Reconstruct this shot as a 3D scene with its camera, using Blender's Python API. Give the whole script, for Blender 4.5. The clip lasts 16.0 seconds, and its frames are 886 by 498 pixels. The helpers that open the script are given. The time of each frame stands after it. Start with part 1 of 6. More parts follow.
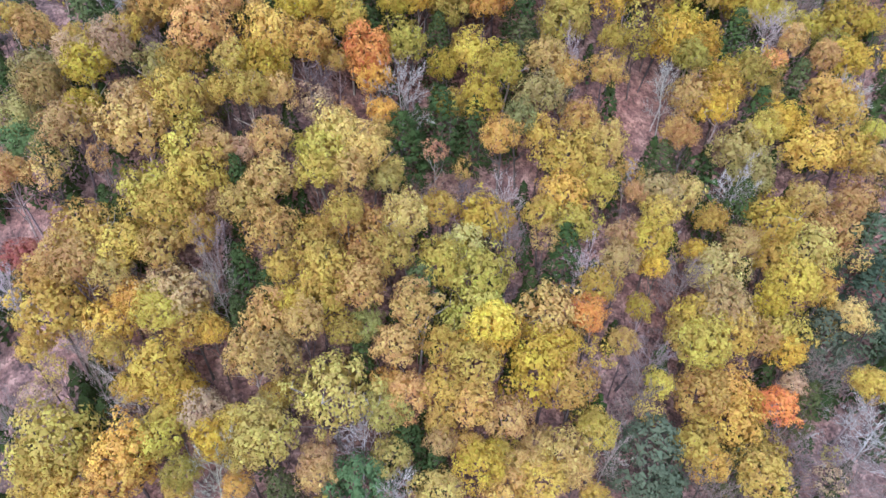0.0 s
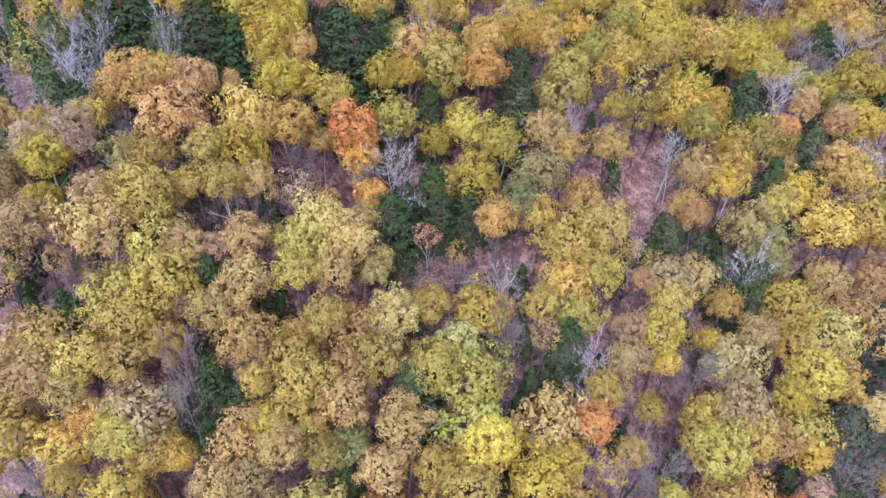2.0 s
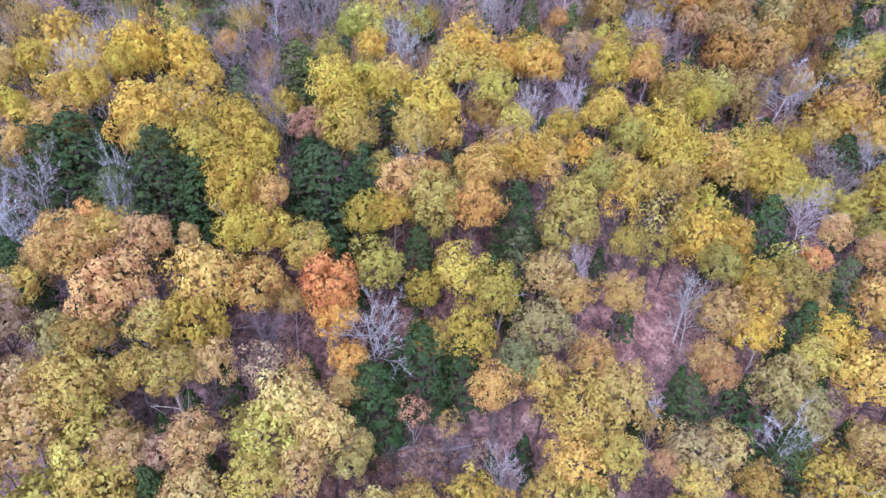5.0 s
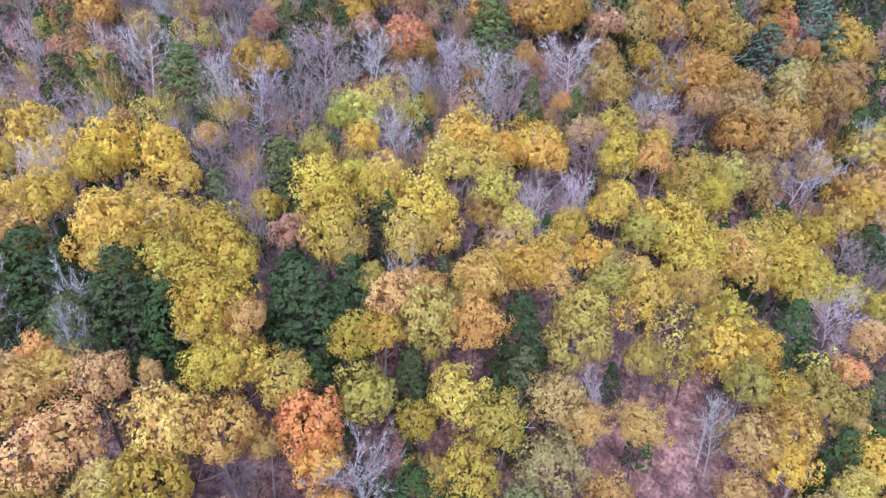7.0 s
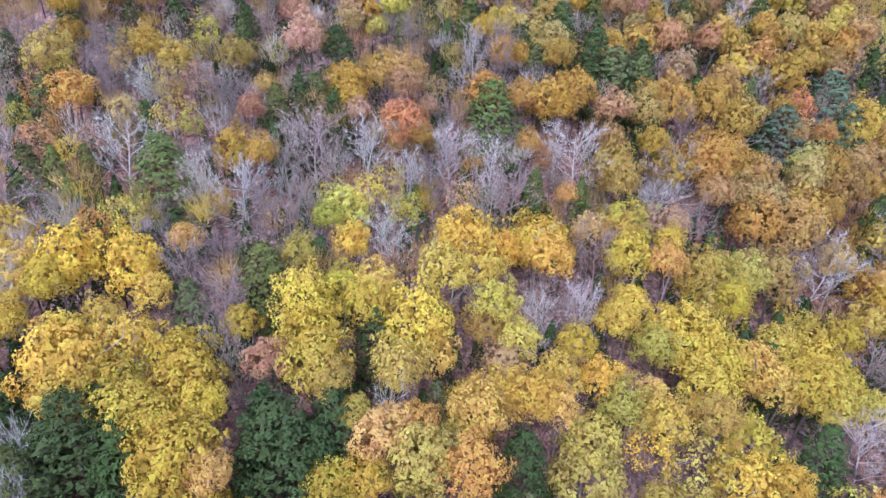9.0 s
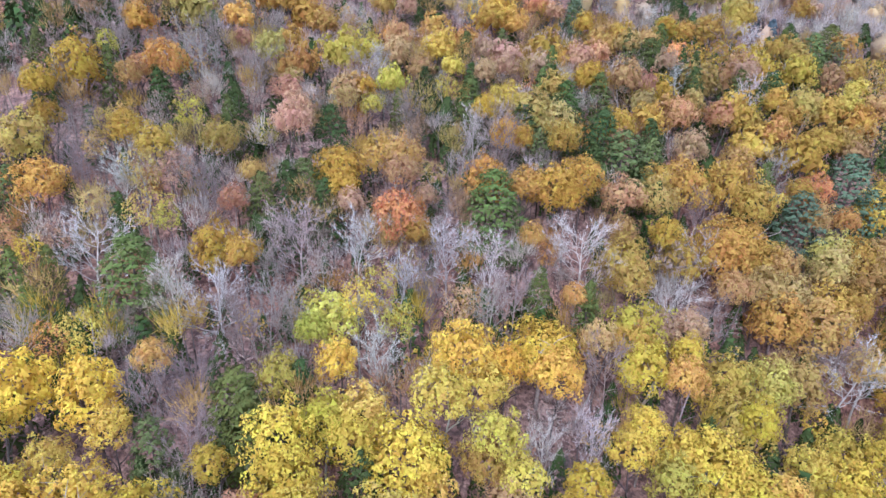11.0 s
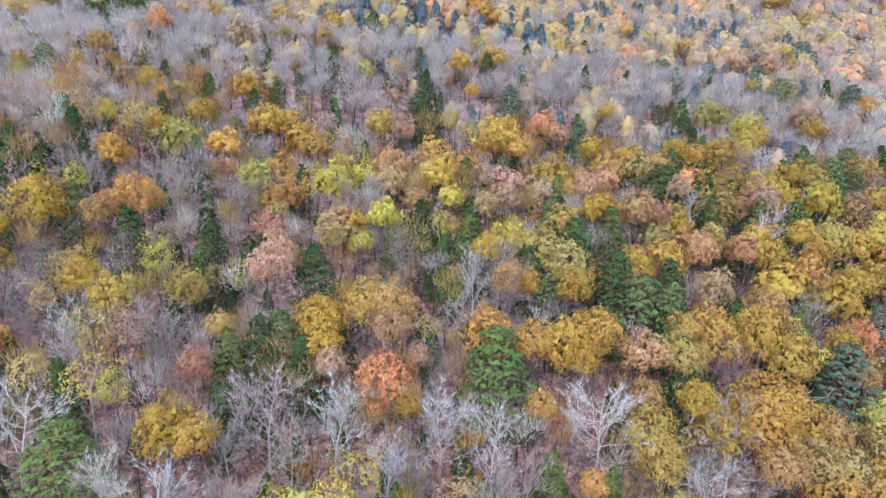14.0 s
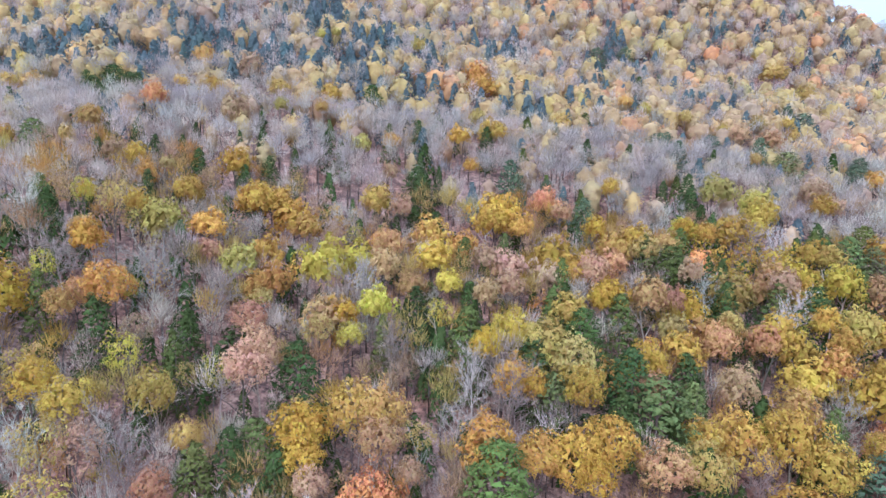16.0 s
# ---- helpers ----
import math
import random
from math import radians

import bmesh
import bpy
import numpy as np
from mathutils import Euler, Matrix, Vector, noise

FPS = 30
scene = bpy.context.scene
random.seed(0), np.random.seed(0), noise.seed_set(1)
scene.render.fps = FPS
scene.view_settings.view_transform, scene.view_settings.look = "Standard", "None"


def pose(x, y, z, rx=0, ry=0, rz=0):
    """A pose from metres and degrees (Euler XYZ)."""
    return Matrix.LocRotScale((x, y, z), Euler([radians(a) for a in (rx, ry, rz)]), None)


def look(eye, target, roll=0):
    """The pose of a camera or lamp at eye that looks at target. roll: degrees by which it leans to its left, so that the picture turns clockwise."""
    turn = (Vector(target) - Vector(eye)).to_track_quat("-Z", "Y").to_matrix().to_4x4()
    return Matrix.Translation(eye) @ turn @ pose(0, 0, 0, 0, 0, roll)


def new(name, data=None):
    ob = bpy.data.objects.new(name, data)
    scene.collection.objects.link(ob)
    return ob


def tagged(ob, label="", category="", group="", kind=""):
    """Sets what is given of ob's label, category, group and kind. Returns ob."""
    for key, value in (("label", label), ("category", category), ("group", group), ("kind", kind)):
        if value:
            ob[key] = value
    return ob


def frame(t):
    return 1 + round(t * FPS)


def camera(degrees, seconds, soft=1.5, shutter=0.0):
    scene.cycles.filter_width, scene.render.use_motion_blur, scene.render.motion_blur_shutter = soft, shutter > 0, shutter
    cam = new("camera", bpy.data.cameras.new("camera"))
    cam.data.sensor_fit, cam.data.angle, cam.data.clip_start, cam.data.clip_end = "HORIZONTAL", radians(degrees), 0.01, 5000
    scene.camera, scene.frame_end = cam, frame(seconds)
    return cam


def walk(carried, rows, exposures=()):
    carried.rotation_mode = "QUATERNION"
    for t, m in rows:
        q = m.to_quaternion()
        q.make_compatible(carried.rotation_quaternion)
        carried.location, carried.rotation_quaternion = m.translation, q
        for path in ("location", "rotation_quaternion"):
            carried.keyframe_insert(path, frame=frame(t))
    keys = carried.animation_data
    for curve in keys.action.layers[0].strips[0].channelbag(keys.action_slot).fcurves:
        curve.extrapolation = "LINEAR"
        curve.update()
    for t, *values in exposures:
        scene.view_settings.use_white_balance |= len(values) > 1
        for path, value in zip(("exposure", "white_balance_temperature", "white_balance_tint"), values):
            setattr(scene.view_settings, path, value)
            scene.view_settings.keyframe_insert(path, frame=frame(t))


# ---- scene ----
# The camera: a drone that climbs along the hillside and tilts slowly up.
cam = camera(73.7, 16.0, soft=1.5)
METRES, EYE, TILT, LEAN, TURN = 85.0, 90.0, -36.5, 0.0, 0.0
ROWS = [
    (0.0, 0.0000, 0.0000, 0.0000, 0.00, 0.00, -0.00),
    (0.5, 0.0025, 0.0162, 0.0251, -0.01, 0.30, 0.12),
    (1.0, 0.0050, 0.0323, 0.0509, -0.04, 0.68, 0.22),
    (1.5, 0.0074, 0.0490, 0.0789, -0.06, 1.18, 0.29),
    (2.0, 0.0095, 0.0661, 0.1082, -0.09, 1.65, 0.31),
    (2.5, 0.0114, 0.0833, 0.1385, -0.14, 2.04, 0.31),
    (3.0, 0.0127, 0.1009, 0.1692, -0.21, 2.47, 0.30),
    (3.5, 0.0143, 0.1183, 0.2000, -0.24, 2.91, 0.27),
    (4.0, 0.0170, 0.1346, 0.2307, -0.25, 3.42, 0.23),
    (6.5, 0.0264, 0.2207, 0.3692, -0.22, 7.64, 0.48),
    (7.0, 0.0269, 0.2365, 0.3997, -0.32, 8.50, 0.41),
    (7.5, 0.0276, 0.2512, 0.4301, -0.41, 9.39, 0.30),
    (8.0, 0.0292, 0.2646, 0.4595, -0.44, 10.10, 0.18),
    (8.5, 0.0321, 0.2784, 0.4910, -0.42, 10.85, 0.02),
    (9.0, 0.0347, 0.2919, 0.5224, -0.38, 11.57, -0.09),
    (11.5, 0.0381, 0.3585, 0.6732, -0.66, 15.89, -0.66),
    (12.0, 0.0394, 0.3723, 0.6974, -0.65, 17.27, -0.72),
    (12.5, 0.0411, 0.3865, 0.7197, -0.59, 18.74, -0.74),
    (13.0, 0.0432, 0.3999, 0.7421, -0.52, 20.23, -0.78),
    (13.5, 0.0450, 0.4134, 0.7642, -0.51, 21.69, -0.84),
    (14.0, 0.0469, 0.4264, 0.7860, -0.53, 23.14, -0.94),
    (14.5, 0.0487, 0.4387, 0.8073, -0.55, 24.54, -1.04),
    (15.0, 0.0508, 0.4512, 0.8295, -0.53, 25.93, -1.11),
    (15.5, 0.0522, 0.4633, 0.8490, -0.53, 27.35, -1.15),
    (16.0, 0.0528, 0.4746, 0.8652, -0.55, 28.91, -1.15),
]
EXPOSURE = 1.06
walk(cam, [(t, pose(0, 0, EYE, TILT, LEAN, TURN) @ pose(METRES * x, METRES * y, METRES * z, 90 + pitch, roll, yaw)) for t, x, y, z, yaw, pitch, roll in ROWS],
     exposures=[(0.0, EXPOSURE + 0.1, 5080, 15), (3.5, EXPOSURE + 0.16, 4630, 27), (9.0, EXPOSURE + 0.28, 4900, 20), (12.0, EXPOSURE + 0.34, 5000, 12), (16.0, EXPOSURE + 0.32, 4950, 9)])

# ---- overcast daylight ----
SUN_UP, SUN_ROUND = 41.0, 200.0
world = bpy.data.worlds.new("overcast_sky")
scene.world = world
world.use_nodes = True
wn = world.node_tree.nodes
sky = wn.new("ShaderNodeTexSky")
sky.sky_type = "NISHITA"
sky.sun_disc = False
sky.sun_elevation, sky.sun_rotation = radians(SUN_UP), radians(SUN_ROUND)
sky.air_density, sky.dust_density, sky.ozone_density = 1.0, 6.0, 0.6
cloud = wn.new("ShaderNodeMix")
cloud.data_type = "RGBA"
cloud.inputs["Factor"].default_value = 0.75
cloud.inputs["B"].default_value = (4.9, 5.3, 5.9, 1.0)
world.node_tree.links.new(sky.outputs["Color"], cloud.inputs["A"])
# Under even cloud the sky is brightest overhead and dimmer towards the horizon.
aim = wn.new("ShaderNodeTexCoord")
split = wn.new("ShaderNodeSeparateXYZ")
rise = wn.new("ShaderNodeMapRange")
rise.inputs["From Min"].default_value, rise.inputs["From Max"].default_value = 0.0, 1.0
rise.inputs["To Min"].default_value, rise.inputs["To Max"].default_value = 0.42, 1.45
dome = wn.new("ShaderNodeVectorMath")
dome.operation = "SCALE"
world.node_tree.links.new(aim.outputs["Generated"], split.inputs[0])
world.node_tree.links.new(split.outputs["Z"], rise.inputs["Value"])
world.node_tree.links.new(cloud.outputs["Result"], dome.inputs[0])
world.node_tree.links.new(rise.outputs["Result"], dome.inputs["Scale"])
world.node_tree.links.new(dome.outputs["Vector"], wn["Background"].inputs["Color"])
wn["Background"].inputs["Strength"].default_value = 0.15
sun_data = bpy.data.lights.new("sun", "SUN")
sun_data.energy, sun_data.angle, sun_data.color = 0.75, radians(40.0), (1.0, 0.96, 0.9)
sun = new("sun", sun_data)
up, around = radians(SUN_UP), radians(SUN_ROUND)
toward = Vector((math.sin(around) * math.cos(up), math.cos(around) * math.cos(up), math.sin(up)))
sun.matrix_world = look(Vector((0, 0, 300)) + toward * 50, (0, 0, 300))

# ---- materials ----
def node_material(name):
    mat = bpy.data.materials.new(name)
    mat.use_nodes = True
    return mat, mat.node_tree.nodes, mat.node_tree.links


def noise_node(nodes, links, scale, detail=3.0, coords="Object"):
    tc = nodes.new("ShaderNodeTexCoord")
    nz = nodes.new("ShaderNodeTexNoise")
    nz.inputs["Scale"].default_value, nz.inputs["Detail"].default_value = scale, detail
    links.new(tc.outputs[coords], nz.inputs["Vector"])
    return nz


def ranged(nodes, links, socket, low, high, start=0.0, stop=1.0):
    mr = nodes.new("ShaderNodeMapRange")
    mr.inputs["From Min"].default_value, mr.inputs["From Max"].default_value = start, stop
    mr.inputs["To Min"].default_value, mr.inputs["To Max"].default_value = low, high
    links.new(socket, mr.inputs["Value"])
    return mr.outputs["Result"]


def foliage_material(name, source, spread_hue=0.016, spread_value=0.11, through_light=0.2, rough=0.9):
    """Leaves: the tree's own tint, varied from spray to spray and from bough to bough."""
    mat, nodes, links = node_material(name)
    bsdf, out = nodes["Principled BSDF"], nodes["Material Output"]
    if source == "object":
        info = nodes.new("ShaderNodeObjectInfo")
        tint = info.outputs["Color"]
    else:
        info = nodes.new("ShaderNodeAttribute")
        info.attribute_name = "tint"
        tint = info.outputs["Color"]
    island = nodes.new("ShaderNodeNewGeometry").outputs["Random Per Island"]
    bough = noise_node(nodes, links, 0.55, 3.0)
    hsv = nodes.new("ShaderNodeHueSaturation")
    add = nodes.new("ShaderNodeMath")
    add.operation = "ADD"
    links.new(ranged(nodes, links, island, -spread_hue, spread_hue), add.inputs[0])
    links.new(ranged(nodes, links, bough.outputs["Fac"], 0.5 - spread_hue, 0.5 + spread_hue, 0.3, 0.7), add.inputs[1])
    links.new(add.outputs[0], hsv.inputs["Hue"])
    mul = nodes.new("ShaderNodeMath")
    mul.operation = "MULTIPLY"
    links.new(ranged(nodes, links, island, 1 - spread_value, 1 + spread_value), mul.inputs[0])
    links.new(ranged(nodes, links, bough.outputs["Fac"], 0.86, 1.14, 0.3, 0.7), mul.inputs[1])
    links.new(mul.outputs[0], hsv.inputs["Value"])
    links.new(tint, hsv.inputs["Color"])
    links.new(hsv.outputs["Color"], bsdf.inputs["Base Color"])
    bsdf.inputs["Roughness"].default_value = rough
    bsdf.inputs["Specular IOR Level"].default_value = 0.12
    trans = nodes.new("ShaderNodeBsdfTranslucent")
    links.new(hsv.outputs["Color"], trans.inputs["Color"])
    mix = nodes.new("ShaderNodeMixShader")
    mix.inputs["Fac"].default_value = through_light
    links.new(bsdf.outputs[0], mix.inputs[1])
    links.new(trans.outputs[0], mix.inputs[2])
    links.new(mix.outputs[0], out.inputs["Surface"])
    return mat


def wood_material(name, source, low, high):
    """Bark: lengthwise grain and patches; source 'object' takes the tree's own tint."""
    mat, nodes, links = node_material(name)
    bsdf = nodes["Principled BSDF"]
    nz = noise_node(nodes, links, 2.2, 5.0)
    fine = noise_node(nodes, links, 14.0, 3.0)
    ramp = nodes.new("ShaderNodeValToRGB")
    ramp.color_ramp.elements[0].position, ramp.color_ramp.elements[1].position = 0.3, 0.7
    ramp.color_ramp.elements[0].color, ramp.color_ramp.elements[1].color = (*low, 1), (*high, 1)
    links.new(nz.outputs["Fac"], ramp.inputs["Fac"])
    colour = ramp.outputs["Color"]
    if source != "plain":
        if source == "object":
            tint = nodes.new("ShaderNodeObjectInfo").outputs["Color"]
        else:
            at = nodes.new("ShaderNodeAttribute")
            at.attribute_name = "tint"
            tint = at.outputs["Color"]
        blend = nodes.new("ShaderNodeMix")
        blend.data_type, blend.blend_type = "RGBA", "MULTIPLY"
        blend.inputs["Factor"].default_value = 1.0
        links.new(colour, blend.inputs["A"])
        links.new(tint, blend.inputs["B"])
        colour = blend.outputs["Result"]
    links.new(colour, bsdf.inputs["Base Color"])
    bsdf.inputs["Roughness"].default_value = 0.9
    bump = nodes.new("ShaderNodeBump")
    bump.inputs["Strength"].default_value, bump.inputs["Distance"].default_value = 0.6, 0.03
    links.new(fine.outputs["Fac"], bump.inputs["Height"])
    links.new(bump.outputs["Normal"], bsdf.inputs["Normal"])
    return mat


def litter_material():
    """Forest floor: fallen leaves, russet to mauve brown, with bare soil and paler drifts."""
    mat, nodes, links = node_material("leaf_litter")
    bsdf = nodes["Principled BSDF"]
    wide = noise_node(nodes, links, 0.05, 4.0)
    mid = noise_node(nodes, links, 0.6, 5.0)
    tc = nodes.new("ShaderNodeTexCoord")
    cells = nodes.new("ShaderNodeTexVoronoi")
    cells.inputs["Scale"].default_value = 3.2
    links.new(tc.outputs["Object"], cells.inputs["Vector"])
    ramp = nodes.new("ShaderNodeValToRGB")
    els = ramp.color_ramp.elements
    els[0].position, els[0].color = 0.28, (0.08, 0.042, 0.036, 1)
    els[1].position, els[1].color = 0.72, (0.41, 0.24, 0.175, 1)
    e = els.new(0.5)
    e.color = (0.225, 0.115, 0.087, 1)
    links.new(mid.outputs["Fac"], ramp.inputs["Fac"])
    sep = nodes.new("ShaderNodeSeparateColor")
    links.new(cells.outputs["Color"], sep.inputs["Color"])
    hsv = nodes.new("ShaderNodeHueSaturation")
    links.new(ranged(nodes, links, sep.outputs[0], 0.55, 1.5), hsv.inputs["Value"])
    links.new(ranged(nodes, links, wide.outputs["Fac"], 0.75, 1.1, 0.3, 0.7), hsv.inputs["Saturation"])
    links.new(ramp.outputs["Color"], hsv.inputs["Color"])
    links.new(hsv.outputs["Color"], bsdf.inputs["Base Color"])
    bsdf.inputs["Roughness"].default_value = 0.95
    bump = nodes.new("ShaderNodeBump")
    bump.inputs["Strength"].default_value, bump.inputs["Distance"].default_value = 0.8, 0.15
    links.new(cells.outputs["Distance"], bump.inputs["Height"])
    links.new(bump.outputs["Normal"], bsdf.inputs["Normal"])
    return mat


LEAVES = foliage_material("autumn_leaves", "object", 0.016, 0.09, 0.32)
NEEDLES = foliage_material("needles", "object", 0.012, 0.22, 0.08, 0.8)
FAR_LEAVES = foliage_material("far_leaves", "attribute", 0.008, 0.07, 0.45)
SCRUB = foliage_material("low_scrub", "attribute", 0.012, 0.2, 0.08, 0.85)
TWIGS = foliage_material("far_twigs", "attribute", 0.004, 0.06, 0.45)
BARK = wood_material("bark", "object", (0.55, 0.5, 0.48), (1.0, 0.96, 0.93))
FAR_BARK = wood_material("far_bark", "attribute", (0.78, 0.74, 0.74), (1.0, 0.97, 0.97))
LITTER = litter_material()

# Leaf tints of the autumn wood, needle greens and bark greys.
TINT = {
    "gold": (0.585, 0.415, 0.062), "ochre": (0.57, 0.39, 0.085), "tan": (0.54, 0.35, 0.12), "lime": (0.54, 0.435, 0.085),
    "olive": (0.4, 0.325, 0.11), "green": (0.14, 0.20, 0.08), "orange": (0.7, 0.33, 0.09), "rust": (0.43, 0.25, 0.14),
    "red": (0.46, 0.17, 0.11), "pink": (0.52, 0.36, 0.195), "pale": (0.6, 0.45, 0.14), "amber": (0.59, 0.38, 0.1),
    # The fir green is paled and blued, with distance haze put into it.
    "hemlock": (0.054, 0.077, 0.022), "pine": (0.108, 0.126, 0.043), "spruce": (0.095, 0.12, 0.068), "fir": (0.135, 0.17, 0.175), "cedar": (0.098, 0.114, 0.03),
    "grey": (0.43, 0.37, 0.325), "white": (0.63, 0.585, 0.54), "mauve": (0.335, 0.265, 0.24), "dark": (0.085, 0.07, 0.062),
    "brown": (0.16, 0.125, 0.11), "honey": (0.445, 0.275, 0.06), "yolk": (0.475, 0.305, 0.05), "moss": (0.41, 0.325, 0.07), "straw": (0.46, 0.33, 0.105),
    # The lilac, ash, fawn and dusk bark tints are lightened to carry distance haze.
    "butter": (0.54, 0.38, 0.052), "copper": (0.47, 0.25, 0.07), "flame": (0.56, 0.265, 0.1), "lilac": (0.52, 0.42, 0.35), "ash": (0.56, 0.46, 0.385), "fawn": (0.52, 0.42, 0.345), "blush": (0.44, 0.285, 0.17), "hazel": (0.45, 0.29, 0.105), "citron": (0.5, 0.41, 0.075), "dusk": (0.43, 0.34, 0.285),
}

# ---- ground ----
def smooth(v, low, high):
    s = np.clip((v - low) / (high - low), 0.0, 1.0)
    return s * s * (3 - 2 * s)


def fold_line(x):
    """Where the near slope ends and the higher hill begins."""
    return 236 + 0.12 * np.clip(x, -200, 200)


def swell(x, y):
    """Broad knolls and hollows laid over the even slope."""
    along, across = np.clip((y - 115) / 70, -1.1, 1.75), np.clip(x / 60, -1.3, 1.9)
    lift = 0.34 + 5.42 * across + 4.16 * along
    for a, b, size, high in ((-30, 80, 34, 5.34), (60, 120, 14, -7.10), (0, 70, 14, -13.63), (0, 70, 22, 11.38), (-60, 160, 14, 9.29), (20, 150, 14, 4.24), (-10, 180, 22, -5.52), (-40, 70, 14, 2.07)):
        lift = lift + high * np.exp(-((x - a) ** 2 + (y - b) ** 2) / (2 * size * size))
    return lift * (1 - smooth(y, 255, 345))


def ground_height(x, y):
    """The hillside: it climbs away from the eye, dips to a shallow fold, and a higher hill rises behind."""
    x, y = np.asarray(x, float), np.asarray(y, float)
    across = np.where(x < 0, 70 * np.tanh(x / 70), 160 * np.tanh(x / 160))
    near = 6.0 - 0.24 * across + 0.55 * np.minimum(y, 165) + 0.36 * np.maximum(y - 165, 0)
    near = near + 2.0 * np.exp(-((x + 27) ** 2 + (y - 76) ** 2) / 500) - 2.5 * np.exp(-((x - 38) ** 2 + (y - 66) ** 2) / 700)
    edge = fold_line(x)
    fold = 6.0 - 0.24 * across + 0.55 * 165 + 0.36 * (edge - 165)
    up = np.maximum(y - edge, 0)
    far = fold - 2.5 * smooth(up, 0, 18) + (0.60 + 0.0016 * np.clip(x - 20, 0, 150)) * np.maximum(up - 6, 0)
    top = np.minimum(330, 211 + 0.87 * (203 - x)) - 0.35 * np.maximum(-x - 450, 0)
    far = np.where(up > 0, far, near)
    far = -6 * np.logaddexp(-far / 6, -np.maximum(top, -50) / 6)
    z = np.where(y < edge, near, far)
    z = np.where(y > 800, z - 0.25 * (y - 800), z)
    z = z - 0.10 * np.maximum(np.abs(x) - 600, 0)
    ripple = 0.5 * np.sin(x * 0.21 + 1.3 * np.sin(y * 0.13)) * np.sin(y * 0.17 + 0.7) + 0.9 * np.sin(x * 0.06 + 2) * np.sin(y * 0.05)
    return np.maximum(z, -60) + ripple + swell(x, y)


def faces_mesh(name, verts, quads, material, tint=None, smooth_faces=False, normals=None):
    """A mesh of four-cornered faces, or three-cornered ones where the fourth index is -1."""
    me = bpy.data.meshes.new(name)
    verts, quads = np.asarray(verts, np.float32), np.asarray(quads, np.int32)
    me.vertices.add(len(verts))
    me.vertices.foreach_set("co", verts.ravel())
    used = quads >= 0
    loops = quads[used]
    starts = np.concatenate([[0], np.cumsum(used.sum(1))[:-1]]).astype(np.int32)
    me.loops.add(len(loops))
    me.loops.foreach_set("vertex_index", loops)
    me.polygons.add(len(quads))
    me.polygons.foreach_set("loop_start", starts)
    me.update(calc_edges=True)
    if smooth_faces:
        me.polygons.foreach_set("use_smooth", np.ones(len(quads), bool))
    if tint is not None:
        layer = me.color_attributes.new("tint", "FLOAT_COLOR", "POINT")
        layer.data.foreach_set("color", np.asarray(tint, np.float32).ravel())
    if normals is not None:
        me.normals_split_custom_set_from_vertices(np.asarray(normals, np.float32))
    me.materials.append(material)
    return me


def build_ground():
    u = np.linspace(-1, 1, 191)
    gx = 15 + 190 * u + 3300 * np.sign(u) * np.abs(u) ** 5
    v = np.linspace(-1, 1, 211)
    gy = 150 + 230 * v + 3300 * np.sign(v) * np.abs(v) ** 5
    X, Y = np.meshgrid(gx, gy)
    Z = ground_height(X, Y)
    verts = np.stack([X, Y, Z], -1).reshape(-1, 3)
    n = len(gx)
    i = (np.arange(len(gy) - 1)[:, None] * n + np.arange(n - 1)[None]).ravel()
    me = faces_mesh("ground", verts, np.stack([i, i + 1, i + 1 + n, i + n], -1), LITTER, smooth_faces=True)
    return tagged(new("ground", me), "sloping forest floor covered in russet fallen leaves", "ground", kind="structure")


build_ground()

# ---- trees: meshes made once, then shared ----
def unit(v):
    return v / np.maximum(np.linalg.norm(v, axis=-1, keepdims=True), 1e-9)


def cards(places, facing, size, r, slim=0.7, lengthwise=None):
    """Leaf sprays: three-cornered blades at the places, lying roughly square to 'facing'."""
    n = len(places)
    soft = unit(facing)
    facing = unit(facing + r.normal(0, 0.35, (n, 3)))
    side = unit(np.cross(facing, r.normal(0, 1, (n, 3)) if lengthwise is None else lengthwise + r.normal(0, 0.6, (n, 3))))
    if lengthwise is not None:
        side = -side
    along = np.cross(facing, side)
    s = (size * r.uniform(0.65, 1.35, n))[:, None]
    w = s * slim * r.uniform(0.8, 1.25, (n, 1))
    sag = facing * s * r.uniform(-0.2, 0.3, (n, 1))
    corners = np.stack([places + along * s, places - side * w - along * s * r.uniform(0.2, 0.7, (n, 1)) + sag, places + side * w - along * s * 0.55 + sag], 1)
    faces = np.arange(3 * n).reshape(n, 3)
    return corners.reshape(-1, 3), np.concatenate([faces, np.full((n, 1), -1)], 1), np.repeat(unit(soft * 0.75 + facing * 0.25), 3, axis=0)


def tube(points, radii, sides=4):
    points = np.asarray(points, float)
    k = len(points)
    d = unit(np.gradient(points, axis=0))
    ref = np.where(np.abs(d[:, 2:3]) > 0.9, np.array([[1.0, 0, 0]]), np.array([[0, 0, 1.0]]))
    a = unit(np.cross(d, ref))
    b = np.cross(d, a)
    ang = np.arange(sides) * 2 * math.pi / sides
    rad = np.asarray(radii, float)[:, None, None]
    ring = points[:, None] + rad * (a[:, None] * np.cos(ang)[None, :, None] + b[:, None] * np.sin(ang)[None, :, None])
    i = np.arange(k - 1)[:, None] * sides + np.arange(sides)[None]
    j = np.arange(k - 1)[:, None] * sides + (np.arange(sides)[None] + 1) % sides
    return ring.reshape(-1, 3), np.stack([i, j, j + sides, i + sides], -1).reshape(-1, 4)


def leaf_mesh(made, material):
    """A crown whose sprays are shaded softly, bough by bough."""
    verts, faces, normals = made
    return faces_mesh("crown", verts, faces, material, normals=normals)


